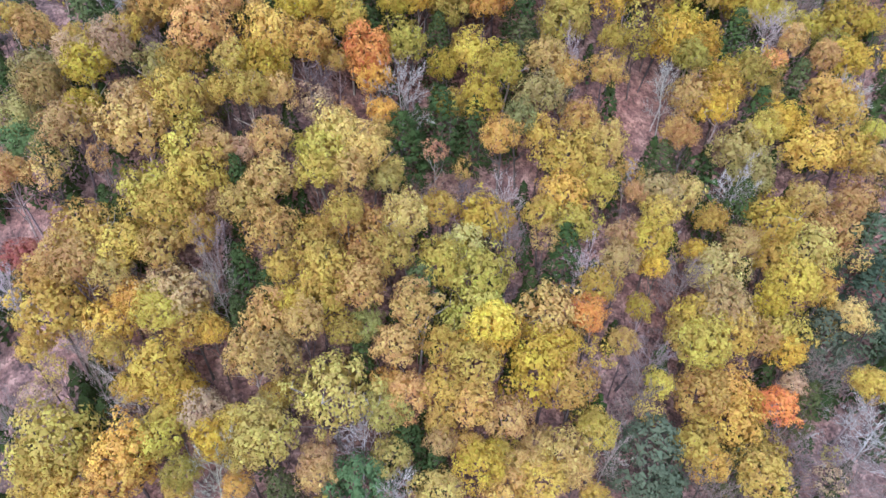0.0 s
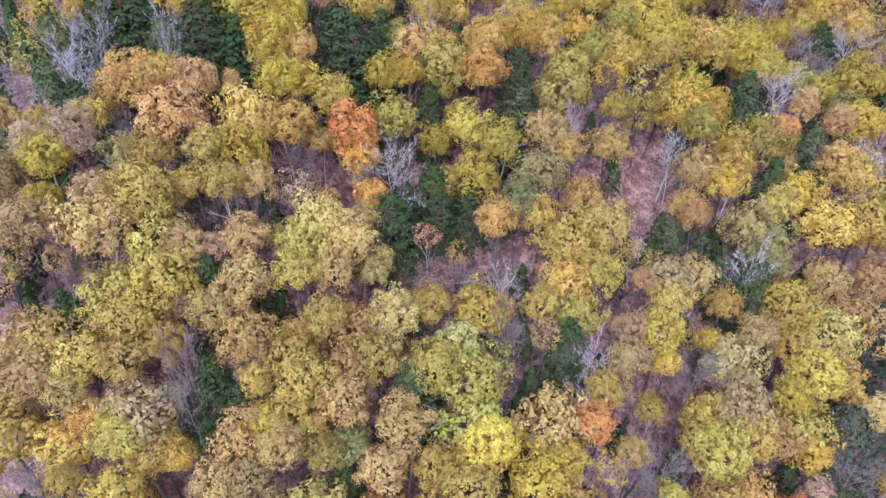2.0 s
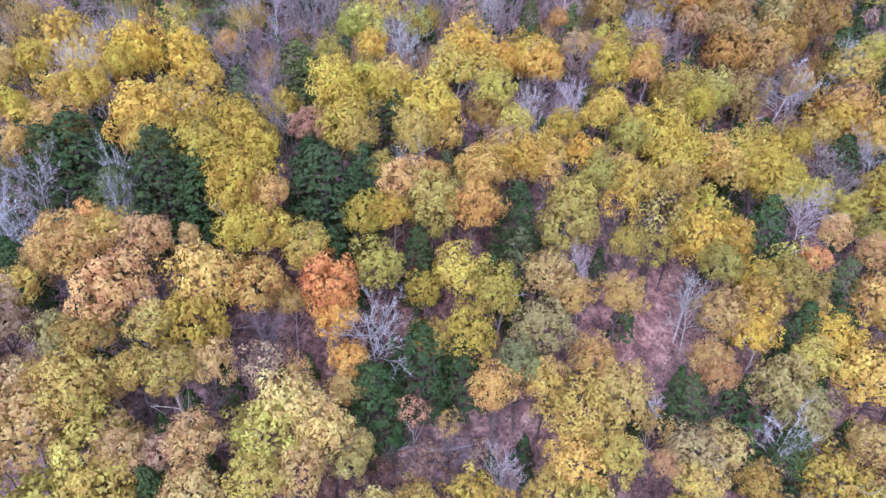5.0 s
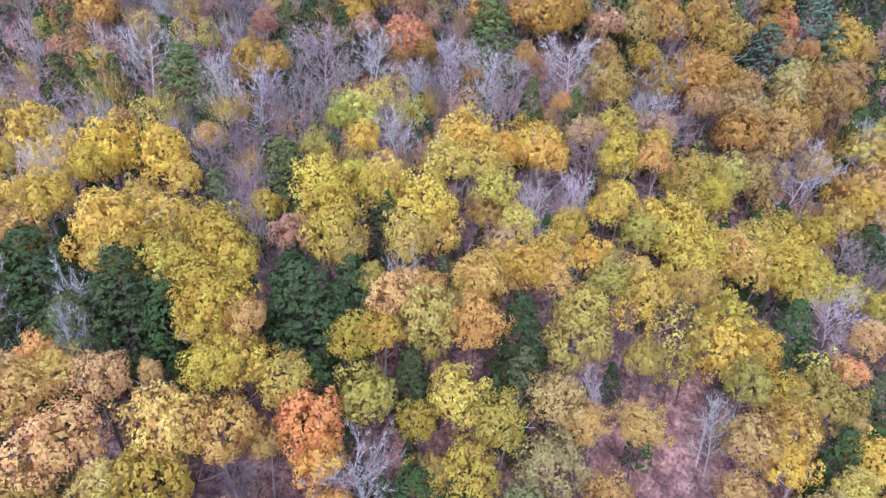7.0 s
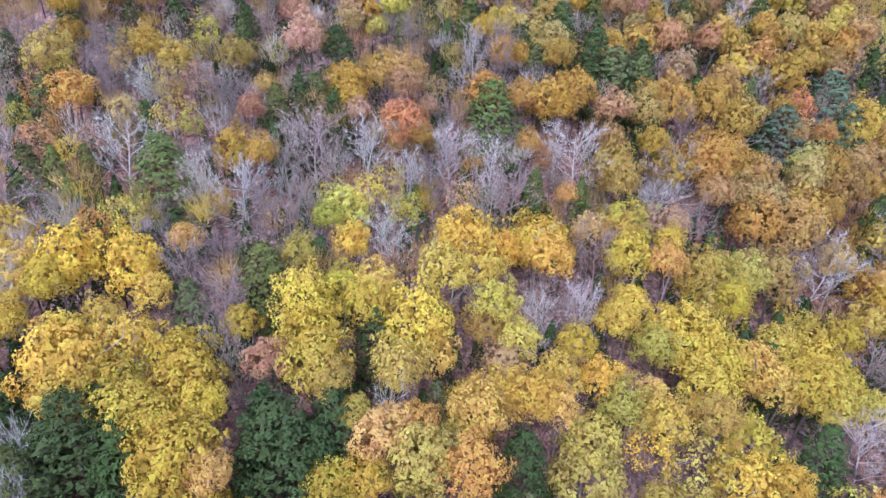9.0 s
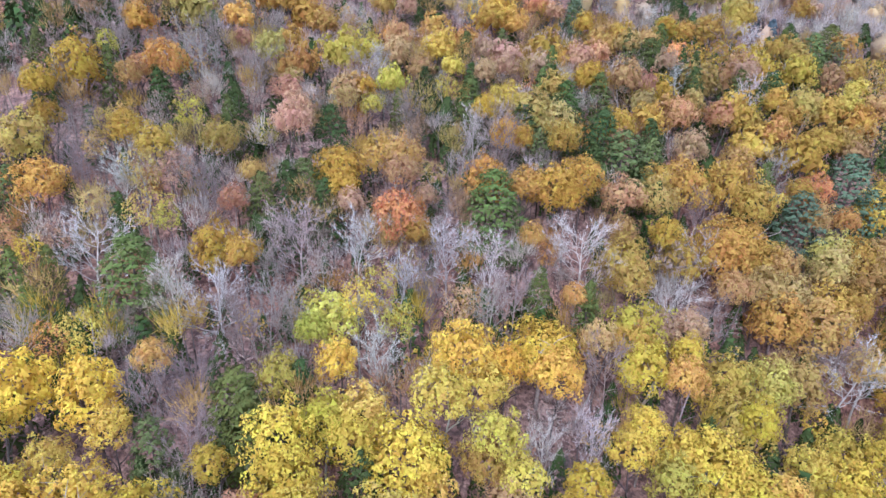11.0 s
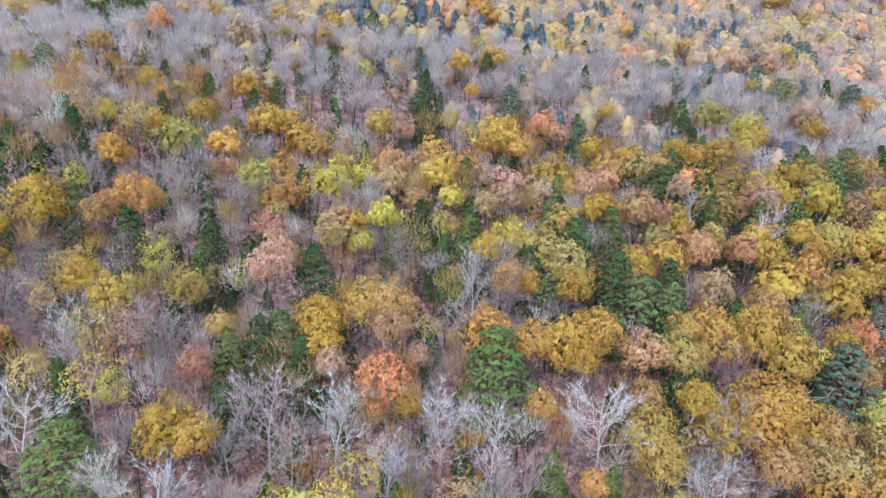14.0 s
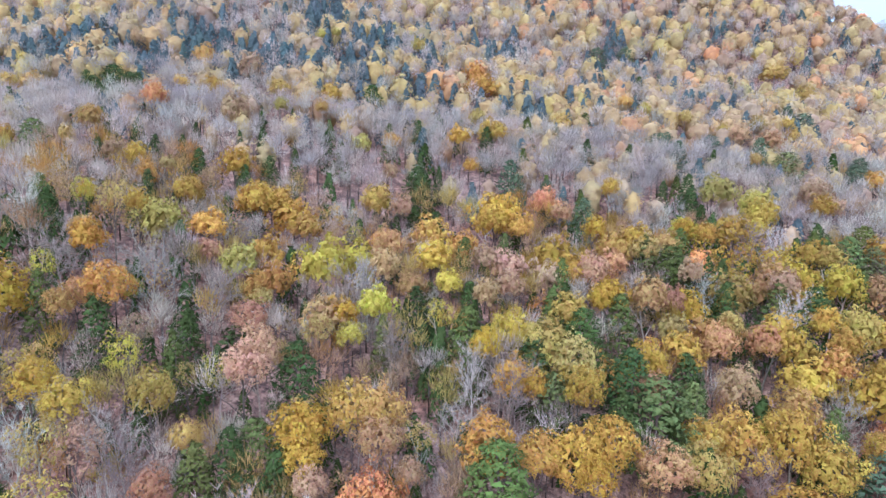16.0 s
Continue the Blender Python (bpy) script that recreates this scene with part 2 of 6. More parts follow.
def joined(pieces):
    verts, quads, base = [], [], 0
    for v, q in pieces:
        verts.append(v)
        quads.append(np.where(q >= 0, q + base, -1))
        base += len(v)
    return np.concatenate(verts), np.concatenate(quads)


def grown(pieces):
    """Joins a stem and its limbs, each limb's foot knit to the wood that it grows from."""
    verts, faces = joined(pieces)
    knit, base = [], len(pieces[0][0])
    for v, _ in pieces[1:]:
        nearest = int(np.argmin(np.sum((verts[:base] - v[0]) ** 2, axis=1)))
        knit.append([nearest, base, base + 1, -1])
        base += len(v)
    return verts, np.concatenate([faces, np.array(knit)]) if knit else faces


def bent(start, way, length, steps, r, wobble=0.12, lift=0.0):
    pts, p, d = [start], np.array(start, float), unit(np.asarray(way, float))
    for _ in range(steps):
        d = unit(d + r.normal(0, wobble, 3) + np.array([0, 0, lift]))
        p = p + d * length / steps
        pts.append(p.copy())
    return np.array(pts)


# A broadleaf tree is made 14 m high with a crown 4.5 m in radius; each placed tree is scaled from that.
def broadleaf_crown(seed, puffs=130, sprays=18, tall=1.0, size=0.2, gap=0.0, heart=190, low=-0.6):
    """An uneven dome of boughs covered in small leafy puffs; gap leaves out some puffs, heart is the number of larger sprays inside."""
    r = np.random.default_rng(seed)
    n_lobes = int(r.integers(8, 13))
    k = np.arange(n_lobes)
    lift = 1.0 - 1.35 * (k + 0.5) / n_lobes + r.normal(0, 0.1, n_lobes)
    turn = k * 2.39996 + r.normal(0, 0.3, n_lobes)
    flat = np.sqrt(np.clip(1 - lift * lift, 0.02, 1))
    lobes = unit(np.stack([flat * np.cos(turn), flat * np.sin(turn), lift], -1))
    long = r.uniform(0.72, 1.14, n_lobes)

    def reach(way):
        near = np.clip(way @ lobes.T, 0, 1)
        return 0.6 + np.max(np.clip(near ** 6, 0, 1) * (long - 0.6), axis=1, keepdims=True)

    full = np.array([r.uniform(4.0, 4.5), r.uniform(4.0, 4.5), 3.7 * tall])
    centre = np.array([r.uniform(-0.4, 0.4), r.uniform(-0.4, 0.4), 9.3])
    k = np.arange(puffs)
    up = np.clip(1.0 - (1.0 - low) * (k + 0.5) / puffs + r.normal(0, 0.07, puffs), low, 0.99)
    th = k * 2.39996 + r.normal(0, 0.25, puffs)
    way = np.stack([np.sqrt(1 - up * up) * np.cos(th), np.sqrt(1 - up * up) * np.sin(th), up], -1)
    knobs = way * full * reach(way) * r.uniform(0.82, 1.08, (puffs, 1)) + centre
    places, facing = [], []
    for knob, w in zip(knobs, way):
        if r.random() < gap:
            continue
        bough = unit(w + 0.8 * lobes[np.argmax(w @ lobes.T)] * np.array([1, 1, 0.4]) + np.array([0, 0, 0.25]))
        small = r.uniform(0.5, 1.05)
        n = max(4, int(sprays * (0.3 + small)))
        out = unit(r.normal(0, 1, (n, 3)) + w * 0.6 + np.array([0, 0, 0.3]))
        places.append(knob + out * small * r.uniform(0.62, 1.08, (n, 1)))
        facing.append(out + bough * 0.6)
    leaves = cards(np.concatenate(places), np.concatenate(facing), size, r)
    if not heart:
        return leaves
    k = np.arange(heart)
    up = np.clip(1.0 - (0.9 - low) * (k + 0.5) / heart, low, 0.98)
    th = k * 2.39996 + r.normal(0, 0.3, heart)
    way = np.stack([np.sqrt(1 - up * up) * np.cos(th), np.sqrt(1 - up * up) * np.sin(th), up], -1)
    inner = cards(way * full * reach(way) * r.uniform(0.55, 0.85, (heart, 1)) + centre, way + r.normal(0, 0.45, (heart, 3)), size * 2.3, r, 0.9)
    verts, faces = joined([inner[:2], leaves[:2]])
    return verts, faces, np.concatenate([inner[2], leaves[2]])


def broadleaf_trunk(seed, spread=1.0, limbs=7, twigs=2):
    r = np.random.default_rng(seed)
    stem = bent((0, 0, -1.2), (0, 0, 1), 11.5, 6, r, 0.07)
    pieces = [tube(stem, np.linspace(0.26, 0.10, len(stem)), 5)]
    for k in range(limbs):
        base = stem[3 + k % 3]
        th = k * 2.4 + r.uniform(-0.3, 0.3)
        limb = bent(base, (math.cos(th), math.sin(th), r.uniform(0.7, 1.3)), r.uniform(3.4, 4.8) * spread, 3, r, 0.16)
        pieces.append(tube(limb, np.linspace(0.11, 0.035, len(limb)), 3))
        for _ in range(twigs):
            twig = bent(limb[r.integers(1, 4)], unit(r.normal(0, 1, 3)) + np.array([0, 0, 0.8]), r.uniform(1.2, 2.0), 1, r, 0.2)
            pieces.append(tube(twig, [0.05, 0.015], 3))
    return grown(pieces)


def sliver(start, end, width, r):
    """A fine twig: one tapered blade."""
    side = unit(np.cross(end - start, r.normal(0, 1, 3))) * width
    return np.array([start - side, start + side, end]), np.array([[0, 1, 2, -1]])


def bare_wood(seed, spread=1.0, limbs=14, rise=1.0, shoots=7, twigs=18):
    """A leafless tree: stem and limbs, then the fine twigs."""
    r = np.random.default_rng(seed)
    stem = bent((0, 0, -1.2), (0, 0, 1), 13.0, 7, r, 0.06)
    wood = [tube(stem, np.linspace(0.17, 0.04, len(stem)), 5)]
    fine = []
    for k in range(limbs):
        at = 2.4 + 4.3 * k / limbs
        base = stem[int(at)] + (stem[int(at) + 1] - stem[int(at)]) * (at % 1)
        th = k * 2.4 + r.uniform(-0.4, 0.4)
        limb = bent(base, (math.cos(th) * spread, math.sin(th) * spread, r.uniform(0.8, 1.6) * rise), r.uniform(3.8, 5.6) * (1.15 - 0.45 * k / limbs), 5, r, 0.16, 0.03)
        wood.append(tube(limb, np.linspace(0.052, 0.018, len(limb)), 4))
        for _ in range(shoots):
            j = r.integers(1, 5)
            way = unit(limb[min(j + 1, 5)] - limb[j]) + r.normal(0, 0.55, 3) + np.array([0, 0, 0.3])
            branch = bent(limb[j], way, r.uniform(1.4, 2.8), 2, r, 0.2, 0.04)
            fine.append(tube(branch, [0.026, 0.019, 0.01], 3))
            for _ in range(twigs):
                q = r.integers(1, 3)
                tip = branch[q] + (unit(unit(branch[q] - branch[q - 1]) + r.normal(0, 0.5, 3) + np.array([0, 0, 0.35]))) * r.uniform(0.6, 1.6)
                fine.append(sliver(branch[q], tip, 0.02, r))
    return grown(wood), joined(fine)


def twig_cloud(seed, n=420, thick=0.042):
    """A slender leafless tree: a stem with a few limbs, and a rounded cloud of fine twigs."""
    r = np.random.default_rng(seed)
    stem = bent((0, 0, -1.2), (0, 0, 1), 11.5, 5, r, 0.06)
    wood = [tube(stem, np.linspace(0.15, 0.04, len(stem)), 4)]
    lobes = unit(r.normal(0, 1, (9, 3)) + np.array([0, 0, 0.25])) * r.uniform(1.2, 2.5, (9, 1)) * np.array([1, 1, 1.35])
    heart = np.array([0, 0, 9.6])
    for lobe in lobes[:6]:
        base = stem[int(r.integers(2, 5))]
        wood.append(tube(np.array([base, (base + heart + lobe) / 2 + r.normal(0, 0.25, 3), heart + lobe]), [0.06, 0.04, 0.02], 3))
    fine = []
    for k in range(n):
        lobe = lobes[k % 9]
        way = unit(r.normal(0, 1, 3) + unit(lobe) * 0.8 + np.array([0, 0, 0.5]))
        start = heart + lobe + way * r.uniform(0.1, 1.0)
        fine.append(sliver(start, start + unit(way + np.array([0, 0, 0.5]) + r.normal(0, 0.35, 3)) * r.uniform(0.7, 1.7), thick, r))
    v, q = joined(fine)
    soft = unit(v - heart + np.array([0, 0, 2.2]))
    return grown(wood), (v, q), soft


# A needle tree is made 14 m high with boughs 3 m long at the foot.
def needle_crown(seed, puffs=64, sprays=22, start=1.6, size=0.2, taper=0.6, ragged=0.2, blunt=0.0, heart=90):
    """A bushy plume of soft boughs, each a feathery clump of needle sprays, over a dark heart; blunt rounds off the top."""
    r = np.random.default_rng(seed)
    lobes = r.uniform(0, 2 * math.pi, 5)

    def profile(f, th):
        swell_out = 1 + 0.16 * np.max(np.cos(th[:, None] - lobes[None] - 2.5 * f[:, None]), axis=1)
        return (3.0 * np.clip(1 - f, 0, 1) ** taper * (0.62 + 0.38 * np.clip(f * 4, 0, 1)) + 0.15) * swell_out

    top = 13.9 - start - blunt
    f = ((np.arange(puffs) + 0.5) / puffs) ** 1.1
    th = np.arange(puffs) * 2.39996 + r.normal(0, 0.3, puffs)
    reach = profile(f, th) * r.uniform(1 - 1.5 * ragged, 1 + 0.6 * ragged, puffs)
    out = np.stack([np.cos(th), np.sin(th), 0 * th], -1)
    knobs = out * (reach * 0.86)[:, None] + np.stack([0 * f, 0 * f, start + top * f + r.normal(0, 0.25, puffs)], -1)
    places, facing, ways = [], [], []
    for knob, o, g in zip(knobs, out, f):
        wide = r.uniform(0.62, 1.05) * (1 - 0.5 * g)
        n = max(7, int(sprays * wide * 1.25))
        away = unit(r.normal(0, 1, (n, 3)) + o * 0.7 + np.array([0, 0, 0.45]))
        places.append(knob + away * wide * np.array([1.05, 1.05, 0.62]) * r.uniform(0.45, 1.1, (n, 1)))
        facing.append(away + o * 0.5 + np.array([0, 0, 0.55]))
        ways.append(away + o * 0.8 + np.array([0, 0, -0.15]))
    f = (np.arange(heart) + 0.5) / heart
    th = np.arange(heart) * 2.39996
    out = np.stack([np.cos(th), np.sin(th), 0 * th], -1)
    places.append(out * (profile(f, th) * r.uniform(0.55, 0.9, heart))[:, None] + np.stack([0 * f, 0 * f, start + top * f], -1))
    facing.append(out + np.array([0, 0, 0.4]) + r.normal(0, 0.2, (heart, 3)))
    ways.append(out + np.array([0, 0, -0.3]))
    sizes = np.concatenate([np.full(sum(map(len, places)) - heart, size), np.full(heart, size * 2.4)])
    return cards(np.concatenate(places), np.concatenate(facing), sizes, r, 0.5, np.concatenate(ways))


def needle_trunk(seed):
    r = np.random.default_rng(seed)
    stem = bent((0, 0, -1.2), (0, 0, 1), 14.6, 6, r, 0.02)
    pieces = [tube(stem, np.linspace(0.2, 0.03, len(stem)), 5)]
    for k in range(9):
        th = k * 2.4
        z = 1.2 + k * 0.8
        limb = bent((0, 0, z), (math.cos(th), math.sin(th), -0.05), 2.0 * (1 - z / 16), 2, r, 0.1)
        pieces.append(tube(limb, [0.04, 0.03, 0.012], 3))
    return grown(pieces)


MESHES = {"crown": [], "broad_crown": [], "light_crown": [], "upper_crown": [], "thin": [], "young": [], "trunk": [], "light_trunk": [], "hemlock": [], "big_hemlock": [], "young_hemlock": [], "pine": [], "stem": [], "bare": [], "young_bare": []}
for s in range(9):
    MESHES["crown"].append(leaf_mesh(broadleaf_crown(100 + s, 84 + 4 * (s % 4), 31, (0.9, 1.0, 1.1, 1.2)[s % 4], 0.185, 0.05), LEAVES))
for s in range(4):
    MESHES["broad_crown"].append(leaf_mesh(broadleaf_crown(120 + s, 130, 28, (0.9, 1.05)[s % 2], 0.165, 0.05), LEAVES))
for s in range(7):
    MESHES["light_crown"].append(leaf_mesh(broadleaf_crown(130 + s, 80, 28, (0.9, 1.05, 1.2)[s % 3], 0.19, 0.06), LEAVES))
for s in range(5):
    MESHES["upper_crown"].append(leaf_mesh(broadleaf_crown(140 + s, 56, 18, (0.9, 1.05, 1.2)[s % 3], 0.28, 0.06), LEAVES))
for s in range(6):
    MESHES["thin"].append(leaf_mesh(broadleaf_crown(150 + s, 100, 11, 1.2, 0.22, 0.2, heart=0, low=-0.75), LEAVES))
for s in range(4):
    MESHES["young"].append(leaf_mesh(broadleaf_crown(170 + s, 60, 8, 1.25, 0.32, 0.1, heart=0, low=-0.75), LEAVES))
for s in range(5):
    MESHES["trunk"].append(faces_mesh("trunk", *broadleaf_trunk(200 + s), BARK))
for s in range(3):
    MESHES["light_trunk"].append(faces_mesh("trunk", *broadleaf_trunk(220 + s, limbs=5, twigs=0), BARK))
for s in range(4):
    MESHES["hemlock"].append(leaf_mesh(needle_crown(300 + s, 76, 48, 1.2, 0.175, 0.62, 0.18, 0.0, 300), NEEDLES))
for s in range(3):
    MESHES["pine"].append(leaf_mesh(needle_crown(320 + s, 70, 52, 2.0, 0.16, 0.5, 0.22, 0.4, 300), NEEDLES))
for s in range(3):
    MESHES["big_hemlock"].append(leaf_mesh(needle_crown(350 + s, 110, 58, 1.0, 0.14, 0.52, 0.18, 0.3, 480), NEEDLES))
for s in range(2):
    MESHES["young_hemlock"].append(leaf_mesh(needle_crown(330 + s, 30, 10, 1.2, 0.4, 0.7, 0.2, 0.0, 30), NEEDLES))
for s in range(3):
    MESHES["stem"].append(faces_mesh("trunk", *needle_trunk(340 + s), BARK))
for s in range(6):
    wood, fine = bare_wood(400 + s, (1.0, 1.2, 1.4, 1.0, 1.3, 0.9)[s], rise=(0.9, 0.7, 0.6, 1.0, 0.8, 1.1)[s])
    MESHES["bare"].append((faces_mesh("trunk", *wood, BARK), faces_mesh("branchwork", *fine, BARK)))
for s in range(5):
    wood, cloud, soft = twig_cloud(420 + s)
    MESHES["young_bare"].append((faces_mesh("trunk", *wood, BARK), faces_mesh("branchwork", *cloud, BARK, normals=soft)))

WORDS = {
    "gold": "bright golden yellow", "ochre": "dull ochre yellow", "tan": "tan and light brown", "lime": "yellow-green", "olive": "olive green",
    "green": "still green", "orange": "bright orange", "rust": "rust brown", "red": "brick red", "pink": "pale pinkish", "pale": "pale yellow",
    "amber": "deep amber", "hemlock": "dark green", "pine": "grey-green", "spruce": "blue-green", "cedar": "olive green",
    "grey": "grey", "white": "bleached white", "mauve": "mauve grey", "dark": "dark", "brown": "brown", "lilac": "light grey", "fawn": "pale fawn-grey", "dusk": "dusky grey",
}
SPECIES = {"gold": "birch", "ochre": "oak", "tan": "hickory", "lime": "birch", "olive": "ash", "green": "ash", "orange": "maple", "rust": "maple",
           "red": "maple", "pink": "beech", "pale": "birch", "amber": "maple"}
placed = []
FILL = []


def words(tint):
    return WORDS[tint.split("+")[0]]



def stand(name, x, y, parts, scale, turn, label, category, group, lean=(0.0, 0.0), deep=None):
    """A tree on its foot at x, y: an empty that holds the parts, each part a mesh with its tint."""
    foot = new(name)
    foot.empty_display_size = 0.5
    foot.matrix_world = Matrix.Translation((x, y, float(ground_height(x, y)))) @ pose(0, 0, 0, lean[0], lean[1], turn)
    for part_name, me, tint in parts:
        ob = new(part_name, me)
        ob.parent = foot
        flat = scale[2] if deep is None or part_name != "crown" else deep
        ob.matrix_basis = Matrix.Translation((0, 0, 13.2 * (scale[2] - flat))) @ Matrix.Diagonal((scale[0], scale[1], flat, 1))
        ob.color = (*tint, 1.0)
        if part_name == "branchwork":
            tagged(ob, kind="stuff")
    tagged(foot, label, category, group)
    return foot


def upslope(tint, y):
    """Leaf tints by place: yellower half way up the slope, darkened higher up, a brightness correction put into the
    colour.
    """
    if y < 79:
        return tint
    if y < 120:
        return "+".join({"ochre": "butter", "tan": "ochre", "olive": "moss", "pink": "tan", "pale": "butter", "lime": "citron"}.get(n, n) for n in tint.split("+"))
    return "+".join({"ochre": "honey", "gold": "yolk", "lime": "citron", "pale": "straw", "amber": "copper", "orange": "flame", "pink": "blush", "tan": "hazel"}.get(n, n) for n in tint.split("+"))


def tinted(name, r, amount=0.12):
    c = np.mean([TINT[n] for n in name.split("+")], 0)
    return tuple(np.clip(c * (1 + r.normal(0, amount)) * (1 + r.normal(0, amount * 0.4, 3)), 0.01, 0.8))


def leafy(tint, x, y, radius, height=14.0, thin=False, young=False):
    r = np.random.default_rng(int(abs(x) * 131 + abs(y) * 977) % 100003)
    kind = "young" if young else "thin" if thin else "broad_crown" if radius > 5.2 and y < 150 else ("crown" if y < 98 else "light_crown" if y < 155 else "upper_crown")
    crown = MESHES[kind][r.integers(len(MESHES[kind]))]
    stems = MESHES["light_trunk" if kind in ("young", "light_crown", "upper_crown") else "trunk"]
    trunk = stems[r.integers(len(stems))]
    k = 1.02 * radius / 4.5
    height = height + r.normal(0, 0.9)
    placed.append((x, y, radius))
    bark = "grey" if r.random() < 0.25 else "brown"
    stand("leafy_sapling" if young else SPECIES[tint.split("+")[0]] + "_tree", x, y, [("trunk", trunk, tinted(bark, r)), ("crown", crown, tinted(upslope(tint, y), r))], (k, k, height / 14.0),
          r.uniform(0, 360), ("young " if young else "thin-leaved " if thin else "full-crowned ") + SPECIES[tint.split("+")[0]] + " with " + words(tint) + " autumn leaves on the slope", "tree", SPECIES[tint.split("+")[0]] + " trees", deep=min(max(1.12 * k, 0.5), 1.25) * r.uniform(0.9, 1.15))


def needle(tint, x, y, radius, height=13.0, pine=False, young=False):
    r = np.random.default_rng(int(abs(x) * 131 + abs(y) * 977) % 100003)
    kind = "young_hemlock" if young else "pine" if pine else "big_hemlock" if radius > 3.1 else "hemlock"
    crown = MESHES[kind][r.integers(len(MESHES[kind]))]
    k = 1.14 * radius / 3.0
    placed.append((x, y, radius))
    stand("hemlock_sapling" if young else "pine_tree" if pine else "hemlock_tree", x, y, [("trunk", MESHES["stem"][r.integers(3)], tinted("brown", r)), ("crown", crown, tinted(tint, r))],
          (k, k, height / 14.0), r.uniform(0, 360), words(tint) + (" pine with feathery boughs" if pine else " hemlock with drooping boughs") + " among autumn trees", "conifer",
          "pines" if pine else "hemlocks")


def bare(tint, x, y, radius, height=13.0, lean=0.0, young=False):
    r = np.random.default_rng(int(abs(x) * 131 + abs(y) * 977) % 100003)
    shapes = MESHES["young_bare" if young else "bare"]
    wood, fine = shapes[r.integers(len(shapes))]
    k = radius / 4.0
    placed.append((x, y, radius * 0.7))
    t = tinted(tint, r, 0.08)
    stand("bare_sapling" if young else "bare_tree", x, y, [("trunk", wood, t), ("branchwork", fine, t)], (k, k, height / 14.0), r.uniform(0, 360),
          ("leafless sapling with " if young else "leafless tree with ") + words(tint) + " branches on the hillside", "bare tree", words(tint) + " bare trees", (lean, 0.0))


def fallen(tint, x0, y0, x1, y1):
    """A stem lying on the slope, with a few broken stubs."""
    r = np.random.default_rng(int(abs(x0) * 131 + abs(y0) * 977) % 100003)
    f = np.linspace(0, 1, 6)
    x, y = x0 + (x1 - x0) * f, y0 + (y1 - y0) * f + r.normal(0, 0.05, 6)
    line = np.stack([x - x0, y - y0, ground_height(x, y) - float(ground_height(x0, y0)) + 0.12], -1)
    pieces = [tube(line, np.linspace(0.2, 0.08, 6), 6)]
    for k in range(5):
        base = line[1 + k % 4]
        stub = bent(base, unit(line[-1] - line[0]) + r.normal(0, 0.5, 3) + np.array([0, 0, 0.7]), r.uniform(0.6, 1.8), 2, r, 0.15)
        pieces.append(tube(stub, [0.06, 0.045, 0.02], 3))
    log = new("fallen_log", faces_mesh("fallen_log", *grown(pieces), BARK))
    log.location = (x0, y0, float(ground_height(x0, y0)))
    log.color = (*tinted(tint, r, 0.08), 1.0)
    tagged(log, words(tint) + " fallen tree stem lying on leaf litter", "log", "fallen logs")

# ---- the trees of the near hillside, each at its own place: tint, x, y, crown radius, height ----
leafy("ochre", -37.1, 32.3, 2.1, 12.2)
leafy("ochre", -32.0, 32.9, 3.2, 15.6)
leafy("amber", -26.1, 32.5, 1.8, 12.7)
leafy("ochre", -40.3, 33.7, 3.2, 13.3)
leafy("orange+ochre", -20.1, 32.7, 1.8, 12.3)
leafy("ochre", -25.1, 33.1, 2.1, 12.8)
leafy("ochre", -36.6, 34.4, 3.9, 13.4)
needle("pine", -16.3, 33.3, 2.3, 11.5, pine=True)
bare("white", -23.3, 34.0, 2.4, 13.7)
leafy("tan", -12.5, 33.9, 2.1, 12.0)
leafy("ochre", -31.6, 35.1, 4.1, 14.0)
leafy("green", -8.7, 34.0, 3.7, 13.1)
bare("white", -4.8, 34.0, 2.4, 12.6)
leafy("lime+pale", -0.2, 33.9, 2.9, 13.2)
leafy("ochre+pale", -39.4, 36.6, 4.9, 14.1)
leafy("lime+olive", -17.1, 35.1, 4.0, 15.2)
leafy("lime+olive", -19.9, 35.7, 2.9, 13.2)
leafy("pale+ochre", 6.8, 34.8, 3.4, 12.4)
leafy("tan+pink", -12.7, 35.5, 2.2, 12.9)
leafy("gold", -22.8, 36.2, 2.6, 12.4)
leafy("lime", -28.1, 36.8, 3.2, 13.9)
leafy("ochre", 16.6, 35.3, 2.3, 11.5)
leafy("ochre", 10.5, 35.4, 3.0, 13.6)
leafy("gold", 3.9, 35.9, 3.0, 14.4)
bare("grey", -43.7, 38.7, 1.9, 13.3)
leafy("lime+olive", -5.4, 36.6, 2.6, 12.2)
needle("hemlock", -0.8, 36.8, 1.9, 10.5)
leafy("lime", -21.2, 37.7, 1.8, 12.7)
leafy("tan", 14.3, 36.8, 2.3, 12.4)
leafy("olive", -17.9, 37.8, 2.2, 12.2)
leafy("pale", 8.7, 37.0, 2.3, 12.3)
leafy("pink", -41.2, 39.6, 2.2, 13.5, thin=True)
leafy("lime", -27.8, 38.6, 2.2, 12.4)
bare("white", -8.9, 37.6, 2.4, 13.2)
leafy("tan", -0.2, 37.6, 1.9, 12.4)
leafy("pink", -24.3, 38.8, 2.6, 12.8)
leafy("amber", 2.7, 37.9, 2.3, 11.9)
bare("white", -32.3, 39.7, 2.4, 13.5)
needle("spruce", 25.4, 37.9, 2.5, 11.1, pine=True)
bare("mauve", 31.6, 38.1, 2.6, 13.9)
leafy("lime", 6.3, 38.0, 2.3, 11.9)
needle("hemlock", -3.8, 38.4, 2.7, 10.9)
leafy("pale+tan", 13.1, 38.3, 3.3, 14.7)
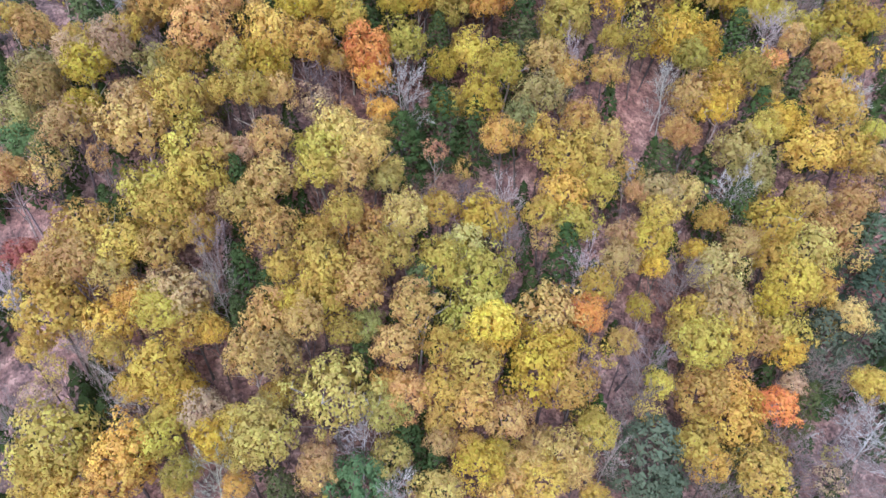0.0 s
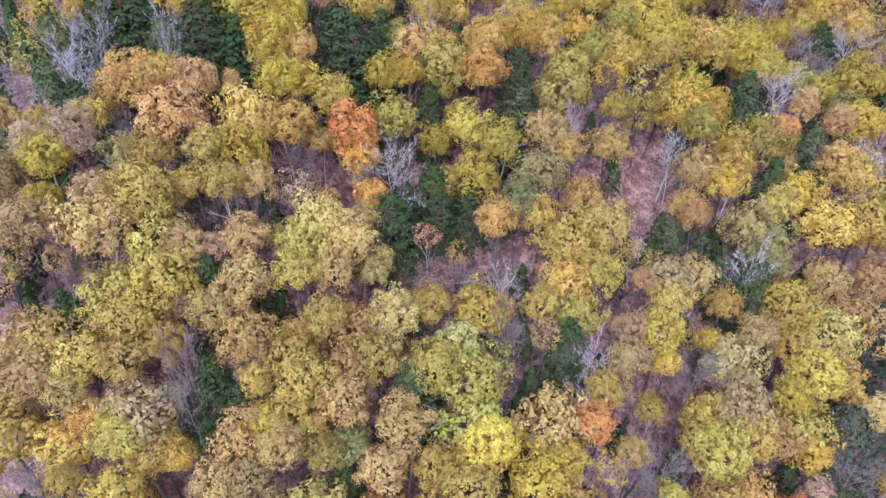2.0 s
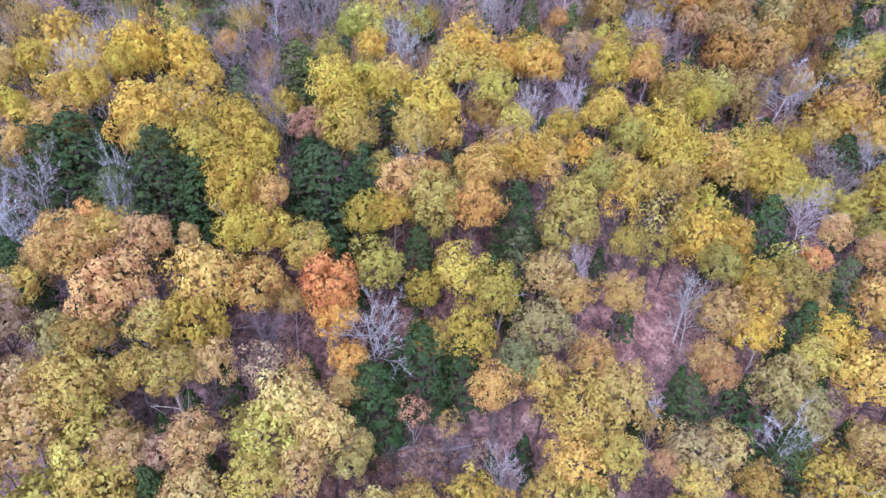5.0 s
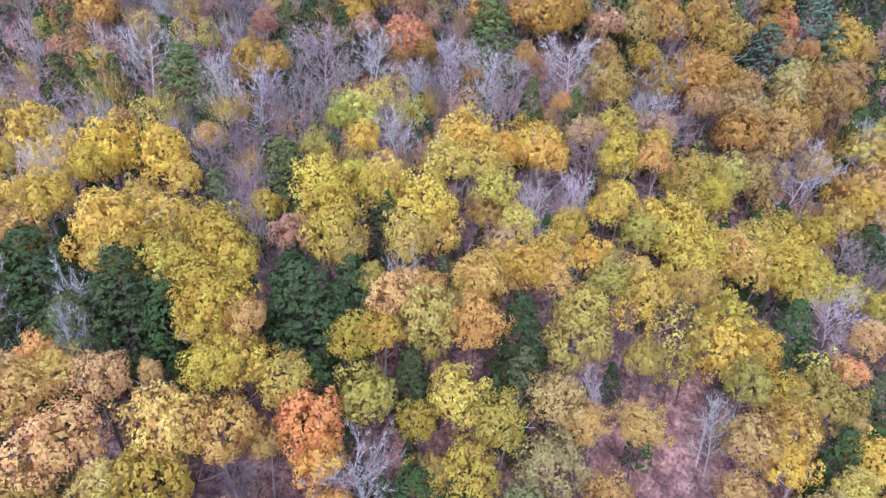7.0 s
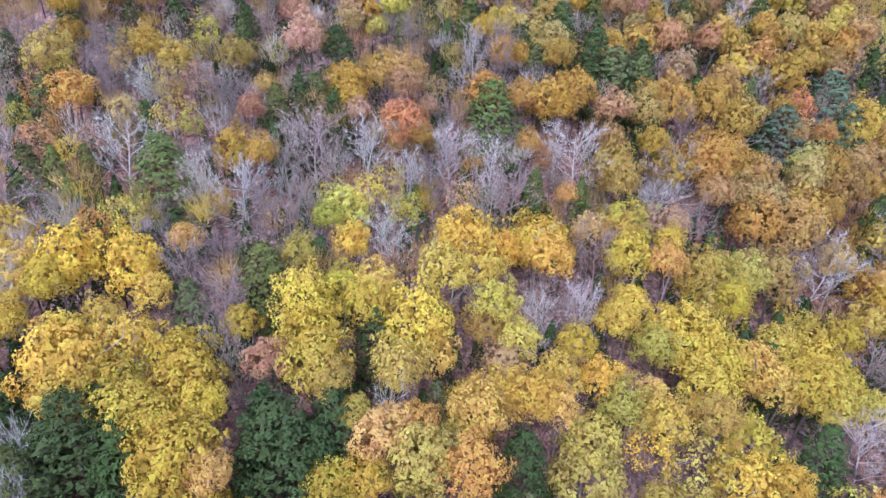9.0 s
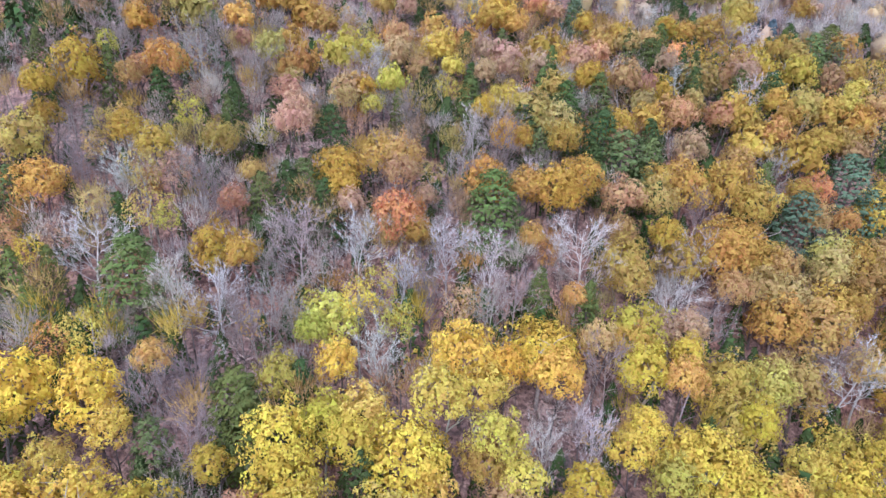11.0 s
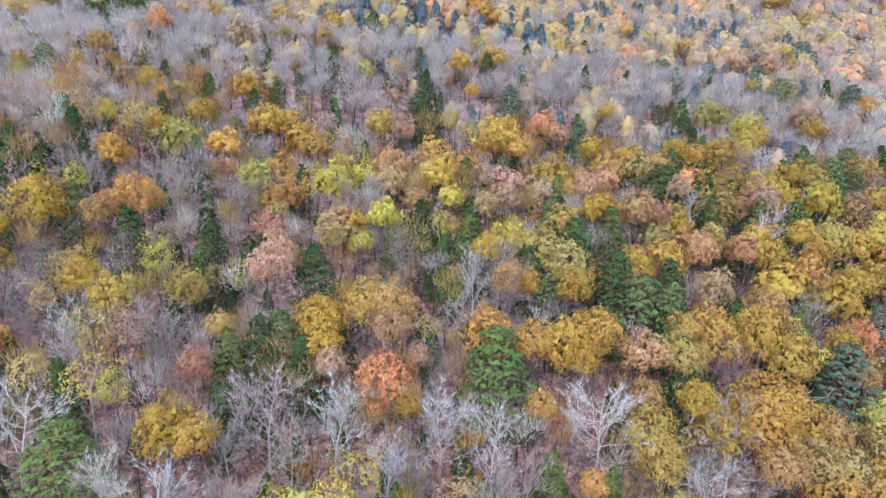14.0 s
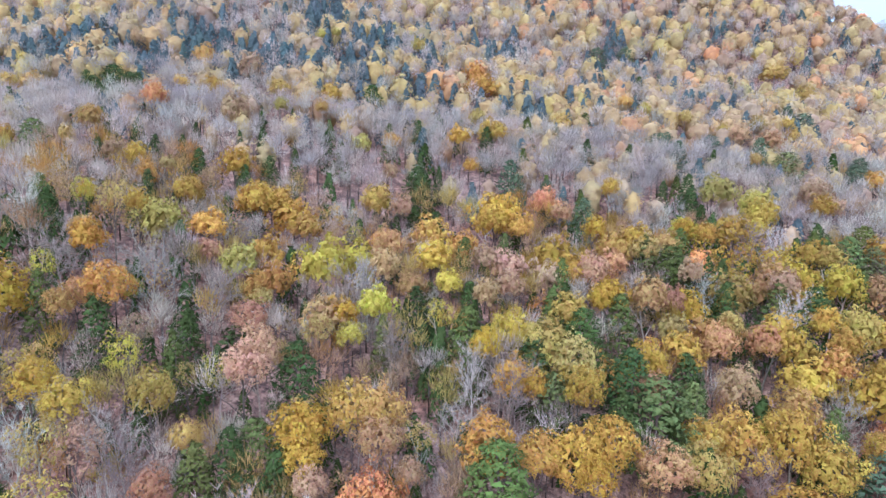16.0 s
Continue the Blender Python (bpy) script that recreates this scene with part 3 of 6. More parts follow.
leafy("olive+lime", -6.1, 38.8, 2.6, 13.9)
leafy("ochre", -39.7, 40.9, 1.5, 11.9, thin=True)
leafy("ochre", 36.2, 38.9, 3.8, 15.0)
leafy("gold", -26.9, 40.2, 2.6, 12.3)
leafy("ochre", -31.6, 40.6, 2.3, 11.9)
leafy("tan", 10.1, 39.0, 2.4, 12.2)
bare("grey", 17.9, 39.2, 2.6, 12.6)
leafy("ochre", -0.2, 39.7, 2.3, 11.7)
leafy("ochre", -17.0, 40.3, 2.2, 11.8)
bare("mauve", 42.5, 39.9, 3.6, 12.4)
leafy("olive+lime", -11.3, 40.4, 4.9, 14.5)
leafy("ochre", 31.0, 40.1, 2.5, 12.9)
leafy("tan", 7.0, 40.1, 2.8, 12.9)
leafy("lime", 17.1, 40.0, 2.4, 12.3)
leafy("pink", 45.9, 40.4, 2.3, 11.8, thin=True)
bare("mauve", 50.8, 40.2, 4.1, 13.1)
leafy("ochre", -42.5, 43.0, 1.9, 12.2)
leafy("gold+ochre", -30.0, 42.0, 4.1, 14.4)
leafy("ochre", -33.7, 42.4, 1.9, 13.9)
leafy("tan+ochre", 2.8, 40.6, 3.1, 14.8)
bare("grey", -37.4, 42.9, 1.6, 13.6)
needle("spruce", 23.8, 40.9, 4.4, 14.1, pine=True)
leafy("tan", -3.9, 41.2, 2.8, 13.9)
leafy("ochre", 37.7, 41.7, 3.4, 13.6)
leafy("tan", -20.0, 42.4, 3.0, 14.0)
leafy("ochre", -0.2, 41.8, 2.7, 12.7)
leafy("tan", -17.2, 42.5, 3.0, 13.3)
leafy("tan+ochre", -5.6, 42.1, 2.3, 13.6)
needle("pine", 35.1, 42.2, 2.9, 10.5, pine=True)
leafy("lime", 16.7, 41.9, 2.1, 11.5)
leafy("ochre", 30.0, 42.2, 3.8, 13.8)
bare("mauve", 41.8, 42.6, 2.8, 13.2)
leafy("gold+tan", 13.5, 42.8, 3.6, 15.3)
leafy("tan+ochre", 23.8, 43.6, 2.1, 12.9, thin=True)
leafy("tan", -14.1, 44.2, 2.7, 14.9)
leafy("gold", -24.1, 44.8, 1.9, 12.5)
leafy("ochre", -41.1, 46.6, 4.3, 13.6)
leafy("lime+ochre", -29.9, 45.5, 3.0, 14.6)
leafy("ochre", 3.4, 44.1, 3.5, 14.3)
leafy("ochre", -35.5, 46.4, 3.5, 13.2)
leafy("ochre", -26.3, 45.5, 3.0, 14.0)
leafy("ochre", 34.8, 44.6, 4.3, 13.1)
bare("mauve", 22.0, 44.2, 2.2, 13.0)
leafy("ochre", -10.4, 44.8, 2.0, 12.5)
needle("hemlock", -8.9, 45.0, 2.0, 10.8)
bare("white", 53.3, 45.1, 4.3, 13.5)
leafy("tan", -5.1, 45.1, 3.1, 14.5)
leafy("gold", 11.1, 44.8, 4.5, 15.3)
leafy("ochre", -0.3, 45.3, 2.4, 13.2)
leafy("tan", -18.1, 45.7, 3.5, 14.6)
bare("white", -46.6, 48.7, 2.1, 14.0)
needle("hemlock", -21.6, 46.4, 2.2, 11.2)
leafy("ochre", -32.6, 47.5, 2.3, 12.7)
leafy("lime+green", -8.2, 46.9, 2.4, 11.9)
leafy("lime", 25.7, 46.6, 2.1, 12.5)
leafy("tan+ochre", -42.8, 49.4, 3.1, 14.3)
leafy("ochre", 30.8, 46.8, 3.9, 14.2)
leafy("gold", 5.4, 46.9, 3.2, 15.0)
leafy("tan", -38.4, 49.2, 3.5, 15.7)
leafy("orange", 41.0, 47.4, 3.2, 13.2)
leafy("gold+lime", -16.8, 47.7, 2.2, 12.8)
leafy("lime+gold", -13.6, 47.7, 4.1, 13.9)
leafy("ochre+gold", 18.0, 47.1, 2.1, 13.0, thin=True)
leafy("tan", -35.3, 49.4, 2.7, 13.8)
leafy("tan+pink", -28.5, 48.8, 4.4, 13.1)
bare("grey", -23.9, 48.5, 2.1, 13.1)
leafy("tan", -3.0, 48.1, 3.4, 14.3)
leafy("gold", 13.3, 47.8, 2.9, 13.4)
needle("pine", 46.2, 48.8, 1.9, 12.2, pine=True)
leafy("gold", 5.4, 48.5, 3.7, 13.6)
leafy("ochre", 34.8, 48.5, 3.5, 13.7)
leafy("lime+ochre", 53.3, 49.1, 2.7, 14.6)
leafy("tan", -9.3, 49.5, 3.4, 14.6)
leafy("red", -46.6, 52.4, 2.5, 11.7)
needle("hemlock", -19.4, 49.6, 2.0, 10.2)
leafy("pink", 44.6, 50.1, 2.0, 11.6)
bare("mauve", 24.9, 49.6, 2.9, 12.2)
leafy("pale+gold", 21.1, 49.6, 2.1, 13.4)
leafy("ochre", -34.7, 51.7, 3.5, 13.5)
leafy("lime", 3.6, 50.4, 5.0, 14.5)
leafy("pale+gold", -38.9, 52.2, 4.7, 14.3)
leafy("ochre+tan", -30.7, 51.6, 3.1, 13.3)
needle("hemlock", -21.9, 50.9, 2.4, 11.5)
leafy("ochre", -18.0, 50.9, 2.3, 12.1)
bare("mauve", 49.1, 51.1, 3.5, 12.9)
leafy("ochre+lime", -12.7, 51.2, 3.6, 13.8)
leafy("ochre", 55.2, 51.3, 2.3, 11.9)
leafy("orange", 17.0, 50.8, 2.6, 15.1)
leafy("lime", 31.6, 50.8, 4.0, 14.4)
leafy("tan", 13.0, 51.7, 4.9, 14.4)
bare("grey", -25.0, 52.4, 2.0, 12.7)
leafy("tan+ochre", -9.1, 52.7, 3.4, 14.1)
needle("pine", -2.6, 53.1, 2.8, 11.9, pine=True)
leafy("gold", 44.5, 53.1, 2.7, 12.9)
leafy("ochre", -26.6, 53.2, 2.3, 12.2)
leafy("lime", 30.5, 52.4, 3.5, 13.5)
leafy("ochre", -14.0, 53.2, 3.6, 14.7)
leafy("ochre", 35.9, 53.0, 3.7, 13.7)
leafy("tan", 40.8, 53.8, 2.8, 13.7)
leafy("lime+ochre", -0.3, 54.7, 3.4, 14.1)
leafy("tan+ochre", -18.9, 54.0, 3.6, 13.4)
leafy("tan+ochre", -6.1, 54.9, 3.3, 15.1)
leafy("tan", -48.4, 57.5, 2.9, 15.1)
leafy("ochre", -30.5, 54.9, 4.0, 14.5)
needle("hemlock", -35.8, 55.5, 1.7, 10.3)
leafy("lime", 4.4, 55.4, 4.7, 13.7)
leafy("ochre", 18.8, 54.0, 2.6, 14.3)
needle("hemlock", -37.3, 56.0, 2.1, 10.8)
leafy("ochre+amber", -11.1, 55.5, 2.8, 14.8)
leafy("ochre+tan", -22.6, 55.2, 2.8, 13.5)
needle("spruce", 49.6, 55.7, 3.9, 13.6, pine=True)
leafy("tan", -44.3, 57.8, 2.4, 12.8, thin=True)
leafy("amber+ochre", -14.3, 56.0, 2.4, 12.9)
leafy("tan+pink", 36.1, 55.6, 4.4, 14.5)
leafy("ochre+lime", 44.1, 56.0, 4.2, 13.9)
leafy("gold+lime", 31.8, 55.3, 3.2, 13.2)
leafy("lime+gold", 24.9, 55.4, 2.1, 11.7)
leafy("tan", -49.4, 59.7, 2.5, 12.8)
leafy("lime", -32.6, 57.4, 4.8, 12.8)
bare("white", 17.5, 56.4, 2.8, 13.2)
leafy("pale", 50.6, 57.1, 2.6, 13.1, thin=True)
leafy("olive+pale", 2.5, 58.8, 4.0, 14.0)
leafy("rust+tan", -26.0, 57.0, 2.4, 12.0)
leafy("tan", 53.4, 57.1, 2.9, 14.1)
leafy("pale", -4.4, 58.9, 3.3, 15.5)
leafy("olive", -43.9, 59.4, 2.8, 14.0, thin=True)
leafy("tan", -38.5, 58.8, 1.6, 13.3, thin=True)
leafy("gold", 42.5, 57.7, 2.9, 14.1)
leafy("amber", -9.5, 58.9, 4.7, 12.5)
leafy("pale+tan", -19.8, 57.8, 3.6, 13.7)
leafy("ochre", -27.2, 58.0, 3.6, 14.2)
needle("spruce", 58.4, 58.4, 3.0, 12.1, pine=True)
leafy("gold+amber", -0.6, 60.9, 2.7, 14.7)
leafy("ochre", -14.5, 59.1, 2.9, 14.6)
leafy("pink+ochre", 21.5, 57.6, 2.7, 14.8)
bare("mauve", 8.2, 60.2, 2.7, 13.1)
leafy("tan", 12.4, 59.4, 2.2, 13.0, thin=True)
needle("hemlock", -23.3, 59.0, 2.1, 11.5)
bare("mauve", 30.4, 58.9, 3.0, 13.4)
leafy("green", -48.3, 62.6, 3.3, 12.0)
leafy("tan+rust", -42.2, 61.4, 3.7, 14.5)
needle("hemlock", 15.4, 60.1, 2.9, 12.1)
leafy("pale", -11.0, 61.4, 3.0, 13.7)
leafy("gold", 5.4, 62.6, 4.1, 15.5)
leafy("gold", 27.0, 59.3, 2.3, 12.3)
leafy("ochre", 50.5, 60.7, 3.4, 12.6)
leafy("gold+ochre", 46.4, 60.7, 4.3, 14.9)
leafy("pale", -34.7, 61.3, 4.4, 14.7)
leafy("tan", -26.3, 60.9, 2.9, 13.7)
leafy("tan", -19.5, 61.1, 2.9, 14.0)
leafy("red+pink", -22.6, 61.2, 2.1, 11.5)
leafy("lime", -29.1, 61.5, 4.1, 13.3)
leafy("olive+pale", -7.3, 64.3, 2.2, 12.4)
leafy("pink", -0.3, 65.4, 2.8, 13.5, thin=True)
leafy("pink+ochre", 22.8, 61.5, 2.7, 14.0)
leafy("gold", -40.9, 63.7, 2.2, 12.1)
leafy("ochre+gold", 26.7, 61.9, 3.7, 14.5)
leafy("tan+olive", 36.4, 62.4, 4.4, 12.5)
leafy("olive", -50.0, 66.1, 3.8, 13.9)
leafy("ochre", 12.8, 64.0, 2.7, 13.3)
bare("grey", -3.0, 67.5, 2.0, 8.0)
needle("spruce", 60.4, 63.3, 3.9, 13.1, pine=True)
leafy("pale", -9.3, 65.3, 3.6, 13.4)
leafy("ochre", 17.0, 63.4, 3.3, 13.2)
leafy("pale", -6.7, 66.1, 2.3, 11.7)
leafy("olive+tan", -46.1, 65.8, 3.0, 14.4)
leafy("lime", -15.0, 64.4, 3.9, 13.6)
leafy("tan", 39.9, 64.0, 2.9, 13.9)
leafy("ochre+lime", -29.7, 64.3, 3.7, 14.6)
bare("white", 9.0, 66.7, 2.2, 12.6)
leafy("gold", 33.9, 64.0, 1.8, 12.2)
bare("mauve", 3.4, 69.5, 2.0, 8.0)
leafy("tan", -33.5, 65.0, 2.5, 13.0)
leafy("gold+ochre", 45.0, 64.7, 3.5, 13.2)
leafy("tan+pink", -36.5, 65.4, 2.5, 12.1)
leafy("lime+olive", 50.1, 65.4, 4.7, 14.8)
leafy("ochre", -22.4, 65.3, 2.9, 14.4)
leafy("tan", -28.0, 65.3, 2.1, 11.7)
leafy("gold", -40.4, 66.4, 3.3, 15.4)
leafy("ochre", -25.6, 65.8, 2.4, 13.8)
leafy("tan+pink", -1.0, 69.8, 1.9, 13.3, thin=True)
leafy("pale", -12.7, 67.6, 4.0, 14.2)
leafy("ochre", 28.9, 66.0, 2.8, 12.8)
leafy("ochre", 16.0, 67.4, 3.7, 13.5)
leafy("olive", -48.7, 69.6, 3.9, 13.6)
leafy("tan", 24.9, 66.3, 1.6, 12.8)
leafy("pink", -43.1, 68.7, 2.5, 15.1)
leafy("lime+ochre", 20.4, 66.9, 2.9, 14.1)
leafy("amber", 2.7, 71.1, 1.6, 11.3, thin=True)
leafy("tan", -20.2, 67.9, 2.6, 14.1)
leafy("ochre", 36.6, 67.7, 2.5, 12.2)
leafy("rust+pink", -38.0, 68.3, 3.3, 14.4)
leafy("ochre", -29.7, 67.7, 2.9, 14.7)
leafy("amber", -8.1, 70.6, 2.1, 12.5)
leafy("olive", -33.2, 68.0, 2.5, 13.8)
leafy("ochre+gold", 46.0, 68.7, 4.5, 13.9)
needle("hemlock", -5.5, 71.7, 3.9, 12.6)
leafy("tan", 54.6, 69.0, 4.6, 13.3)
needle("spruce", 61.3, 69.2, 3.9, 12.6, pine=True)
leafy("amber", 7.3, 72.2, 3.0, 14.5)
leafy("pink", -16.1, 70.3, 2.6, 11.0, thin=True)
leafy("tan+ochre", -25.2, 69.2, 2.5, 14.0)
leafy("gold+orange", -8.0, 73.6, 2.5, 12.5)
leafy("tan+ochre", -12.7, 71.5, 1.6, 9.0, thin=True)
leafy("tan+pink", 29.3, 69.5, 3.5, 13.8)
leafy("pink", -0.0, 72.5, 1.6, 4.0, thin=True, young=True)
leafy("pink+rust", 2.5, 71.3, 1.8, 4.0, thin=True, young=True)
leafy("orange+pink", -1.6, 69.2, 2.0, 5.0, thin=True, young=True)
leafy("pink", -4.6, 72.5, 1.5, 3.5, thin=True, young=True)
leafy("rust+pink", 6.7, 71.3, 1.6, 4.0, thin=True, young=True)
leafy("pink+rust", -15.8, 75.8, 1.8, 4.5, thin=True, young=True)
leafy("tan", -49.7, 73.1, 2.6, 13.6)
leafy("ochre", -52.7, 74.1, 2.6, 14.3)
needle("pine", -27.9, 70.2, 1.5, 10.4, pine=True)
leafy("tan", 33.2, 70.4, 3.4, 12.9)
needle("hemlock", 42.0, 71.3, 3.2, 12.4)
leafy("ochre", -37.7, 71.4, 2.6, 13.8)
leafy("ochre", -44.8, 73.4, 2.6, 13.7)
leafy("gold", -22.3, 71.4, 4.1, 13.7)
leafy("ochre+lime", 17.2, 72.2, 5.3, 13.6)
leafy("ochre+pale", 21.1, 73.4, 4.0, 14.0)
leafy("ochre+tan", 18.9, 75.8, 3.0, 13.0)
leafy("olive+pale", 29.1, 89.7, 3.0, 13.0, thin=True)
bare("white", 26.6, 75.3, 1.5, 6.0)
needle("pine", 31.9, 76.8, 2.4, 9.0, pine=True)
leafy("tan", -28.5, 71.1, 3.8, 14.3)
leafy("tan", 52.3, 72.8, 3.1, 13.4)
bare("white", 40.4, 72.8, 3.2, 12.7)
leafy("ochre", 13.1, 73.9, 2.9, 13.8)
leafy("olive+green", 10.5, 74.8, 2.9, 14.5)
needle("hemlock", -0.3, 76.1, 3.6, 13.5)
leafy("orange+gold", -9.0, 76.2, 3.0, 12.5)
leafy("tan", 60.0, 73.4, 3.6, 14.4)
needle("pine", -50.8, 76.8, 2.3, 10.0, pine=True)
bare("mauve", -16.2, 74.3, 2.4, 9.0)
needle("hemlock", 4.4, 76.4, 3.1, 12.2)
leafy("olive", 43.8, 74.2, 4.1, 13.9)
leafy("amber+ochre", -32.6, 74.0, 3.9, 16.3)
bare("grey", -55.8, 79.5, 1.9, 14.2)
bare("white", -5.5, 77.2, 4.1, 14.0)
leafy("tan", -36.6, 75.3, 3.0, 13.4)
leafy("ochre+amber", 1.0, 77.9, 2.8, 12.6)
leafy("ochre", -17.1, 75.5, 3.6, 13.9)
needle("pine", -44.7, 77.5, 2.7, 11.8, pine=True)
leafy("tan", 33.6, 75.3, 2.5, 13.2)
needle("hemlock", -41.6, 77.1, 1.8, 9.8)
leafy("gold", 5.1, 78.1, 3.7, 13.4)
leafy("ochre", -14.2, 76.5, 2.3, 11.7)
leafy("olive+pale", 42.4, 76.8, 4.1, 14.1)
leafy("ochre", -21.5, 75.5, 4.0, 13.5)
leafy("ochre", -30.3, 76.5, 2.2, 12.5)
leafy("orange", -10.2, 78.5, 4.1, 14.8)
leafy("tan", -27.3, 76.9, 3.0, 13.8)
leafy("olive+pale", 13.0, 78.4, 4.0, 15.2)
leafy("tan", 64.0, 77.8, 3.2, 13.7)
bare("white", -42.1, 79.3, 2.5, 13.8)
leafy("ochre", 46.4, 78.9, 3.1, 15.2)
leafy("tan", -23.6, 78.3, 1.3, 12.1)
leafy("tan", 54.9, 79.6, 4.9, 14.5)
leafy("ochre", -18.8, 79.1, 3.1, 13.3)
leafy("rust+tan", 34.2, 79.2, 3.1, 13.6)
leafy("ochre", 0.1, 81.2, 2.5, 12.8)
leafy("orange", -34.1, 79.8, 2.3, 12.1)
leafy("lime+gold", -12.6, 80.4, 3.3, 14.8)
leafy("tan+ochre", 60.4, 80.2, 4.8, 15.0)
leafy("gold+lime", 8.4, 81.3, 3.5, 14.5)
bare("white", -30.3, 80.3, 2.0, 13.5)
leafy("ochre", 39.3, 80.6, 3.1, 14.7)
needle("pine", -45.9, 83.2, 3.3, 13.1, pine=True)
leafy("ochre", -16.9, 80.8, 3.7, 14.1)
leafy("olive+lime", -5.2, 82.4, 3.9, 13.8)
bare("white", -41.6, 83.4, 2.5, 13.3)
needle("cedar", -31.9, 82.0, 3.6, 12.9)
leafy("amber+tan", 23.0, 81.4, 3.1, 15.0)
needle("hemlock", -10.1, 82.6, 2.5, 11.3)
leafy("tan+pink", 17.2, 82.3, 3.0, 12.8)
leafy("tan+rust", 36.4, 83.3, 3.7, 13.8)
leafy("lime+gold", 4.1, 84.2, 3.8, 13.3)
needle("hemlock", 47.3, 83.7, 2.8, 13.3)
leafy("lime", 65.6, 83.3, 2.4, 12.8)
leafy("amber", -16.2, 83.2, 2.4, 14.5)
leafy("gold", -20.3, 83.0, 2.8, 13.2)
leafy("gold+ochre", 51.5, 84.3, 3.8, 13.1)
bare("white", -31.8, 84.6, 2.0, 12.9)
leafy("pink", 14.5, 83.7, 3.5, 13.7)
needle("hemlock", -0.7, 85.3, 2.6, 11.9)
leafy("pale+ochre", -7.1, 85.1, 2.9, 14.4)
leafy("tan+ochre", 41.5, 84.8, 3.8, 14.4)
needle("hemlock", -24.5, 84.5, 3.0, 12.6)
bare("white", 33.4, 85.0, 2.4, 11.8)
bare("white", 19.1, 84.4, 1.4, 13.7)
needle("hemlock", -41.4, 87.3, 3.4, 13.1)
leafy("ochre", -19.3, 84.5, 4.0, 14.4)
needle("hemlock", -28.4, 85.3, 4.0, 14.4)
leafy("amber", -44.8, 88.4, 1.7, 12.9)
bare("mauve", -47.8, 89.1, 2.3, 11.9)
leafy("tan", 61.1, 86.0, 3.9, 14.0)
leafy("ochre", -3.7, 86.8, 3.0, 14.4)
needle("hemlock", -38.4, 88.3, 4.7, 13.6)
leafy("pink", 50.6, 87.5, 2.2, 11.6)
leafy("olive", 0.6, 87.8, 2.5, 12.3)
leafy("ochre", -22.1, 86.7, 3.7, 13.1)
leafy("olive", 46.9, 88.1, 4.4, 14.2)
needle("hemlock", -35.4, 89.1, 2.6, 11.4)
leafy("gold", -30.1, 88.3, 3.3, 13.5)
leafy("gold+ochre", -24.8, 87.6, 3.3, 15.1)
needle("hemlock", -27.3, 88.0, 2.5, 11.7)
needle("cedar", -46.2, 91.7, 2.2, 11.2)
leafy("tan", 6.2, 88.2, 3.5, 14.5)
needle("pine", 11.5, 87.4, 2.6, 11.1, pine=True)
leafy("amber", -40.9, 90.9, 3.4, 13.7)
leafy("olive", 36.7, 88.1, 3.2, 14.8)
needle("hemlock", -8.1, 88.6, 2.7, 12.1)
leafy("ochre", -47.5, 92.5, 2.6, 14.2)
leafy("tan+pink", 60.2, 88.9, 4.0, 13.4)
needle("hemlock", -12.0, 88.6, 5.0, 14.1)
leafy("olive", 0.9, 89.3, 4.0, 14.7)
leafy("ochre", 43.7, 89.7, 3.3, 12.4)
leafy("lime", 25.3, 89.3, 2.6, 12.8)
bare("white", 66.3, 89.2, 3.6, 12.9)
leafy("ochre+gold", -44.9, 93.2, 4.3, 13.4)
leafy("ochre", -18.2, 88.9, 2.6, 14.1)
leafy("rust+tan", -2.5, 90.1, 3.2, 13.9)
leafy("gold", -31.5, 91.5, 4.7, 14.8)
leafy("ochre", -27.5, 90.8, 3.3, 12.2)
leafy("olive", 3.7, 90.3, 2.7, 13.3)
leafy("pink+orange", 51.7, 91.8, 2.3, 12.7)
needle("pine", 56.4, 91.5, 2.3, 12.2, pine=True)
leafy("olive", 17.8, 90.7, 4.7, 14.0)
needle("hemlock", -13.5, 90.6, 2.7, 12.0)
needle("hemlock", -7.2, 91.2, 3.2, 12.7)
needle("hemlock", 11.4, 91.1, 3.2, 12.9)
leafy("ochre", -20.5, 91.1, 3.8, 13.5)
leafy("gold+ochre", -39.4, 94.4, 3.5, 14.5)
leafy("ochre", 40.5, 92.9, 3.3, 14.8)
leafy("olive+lime", -5.4, 91.7, 2.2, 12.7)
leafy("ochre", 35.7, 92.3, 4.4, 14.0)
leafy("gold", -33.0, 94.1, 3.0, 14.1)
bare("white", -3.0, 92.5, 2.4, 12.7)
leafy("pink", 60.4, 92.8, 2.8, 15.4)
leafy("tan", 0.9, 92.4, 2.8, 14.5)
leafy("olive", 29.3, 92.8, 4.3, 14.4, thin=True)
leafy("tan", -7.5, 93.0, 2.7, 14.7)
leafy("ochre", 24.4, 93.0, 3.2, 14.2, thin=True)
leafy("tan+ochre", -44.3, 97.5, 2.7, 13.9)
leafy("pale+ochre", -22.2, 93.5, 3.5, 13.5)
leafy("tan+pink", -52.1, 99.5, 3.7, 15.0)
leafy("olive", 18.6, 93.7, 3.8, 13.7)
leafy("tan", 7.4, 93.6, 3.7, 14.1)
leafy("gold", 12.7, 94.2, 3.4, 14.3)
leafy("tan+ochre", -27.4, 95.3, 3.2, 13.9)
leafy("rust", -14.1, 94.7, 2.7, 12.6)
bare("white", -39.6, 98.2, 2.4, 14.4)
leafy("pink", 56.1, 96.1, 2.8, 13.9)
leafy("ochre+tan", -9.6, 94.7, 4.1, 14.5)
leafy("ochre", 66.1, 95.7, 4.1, 14.4)
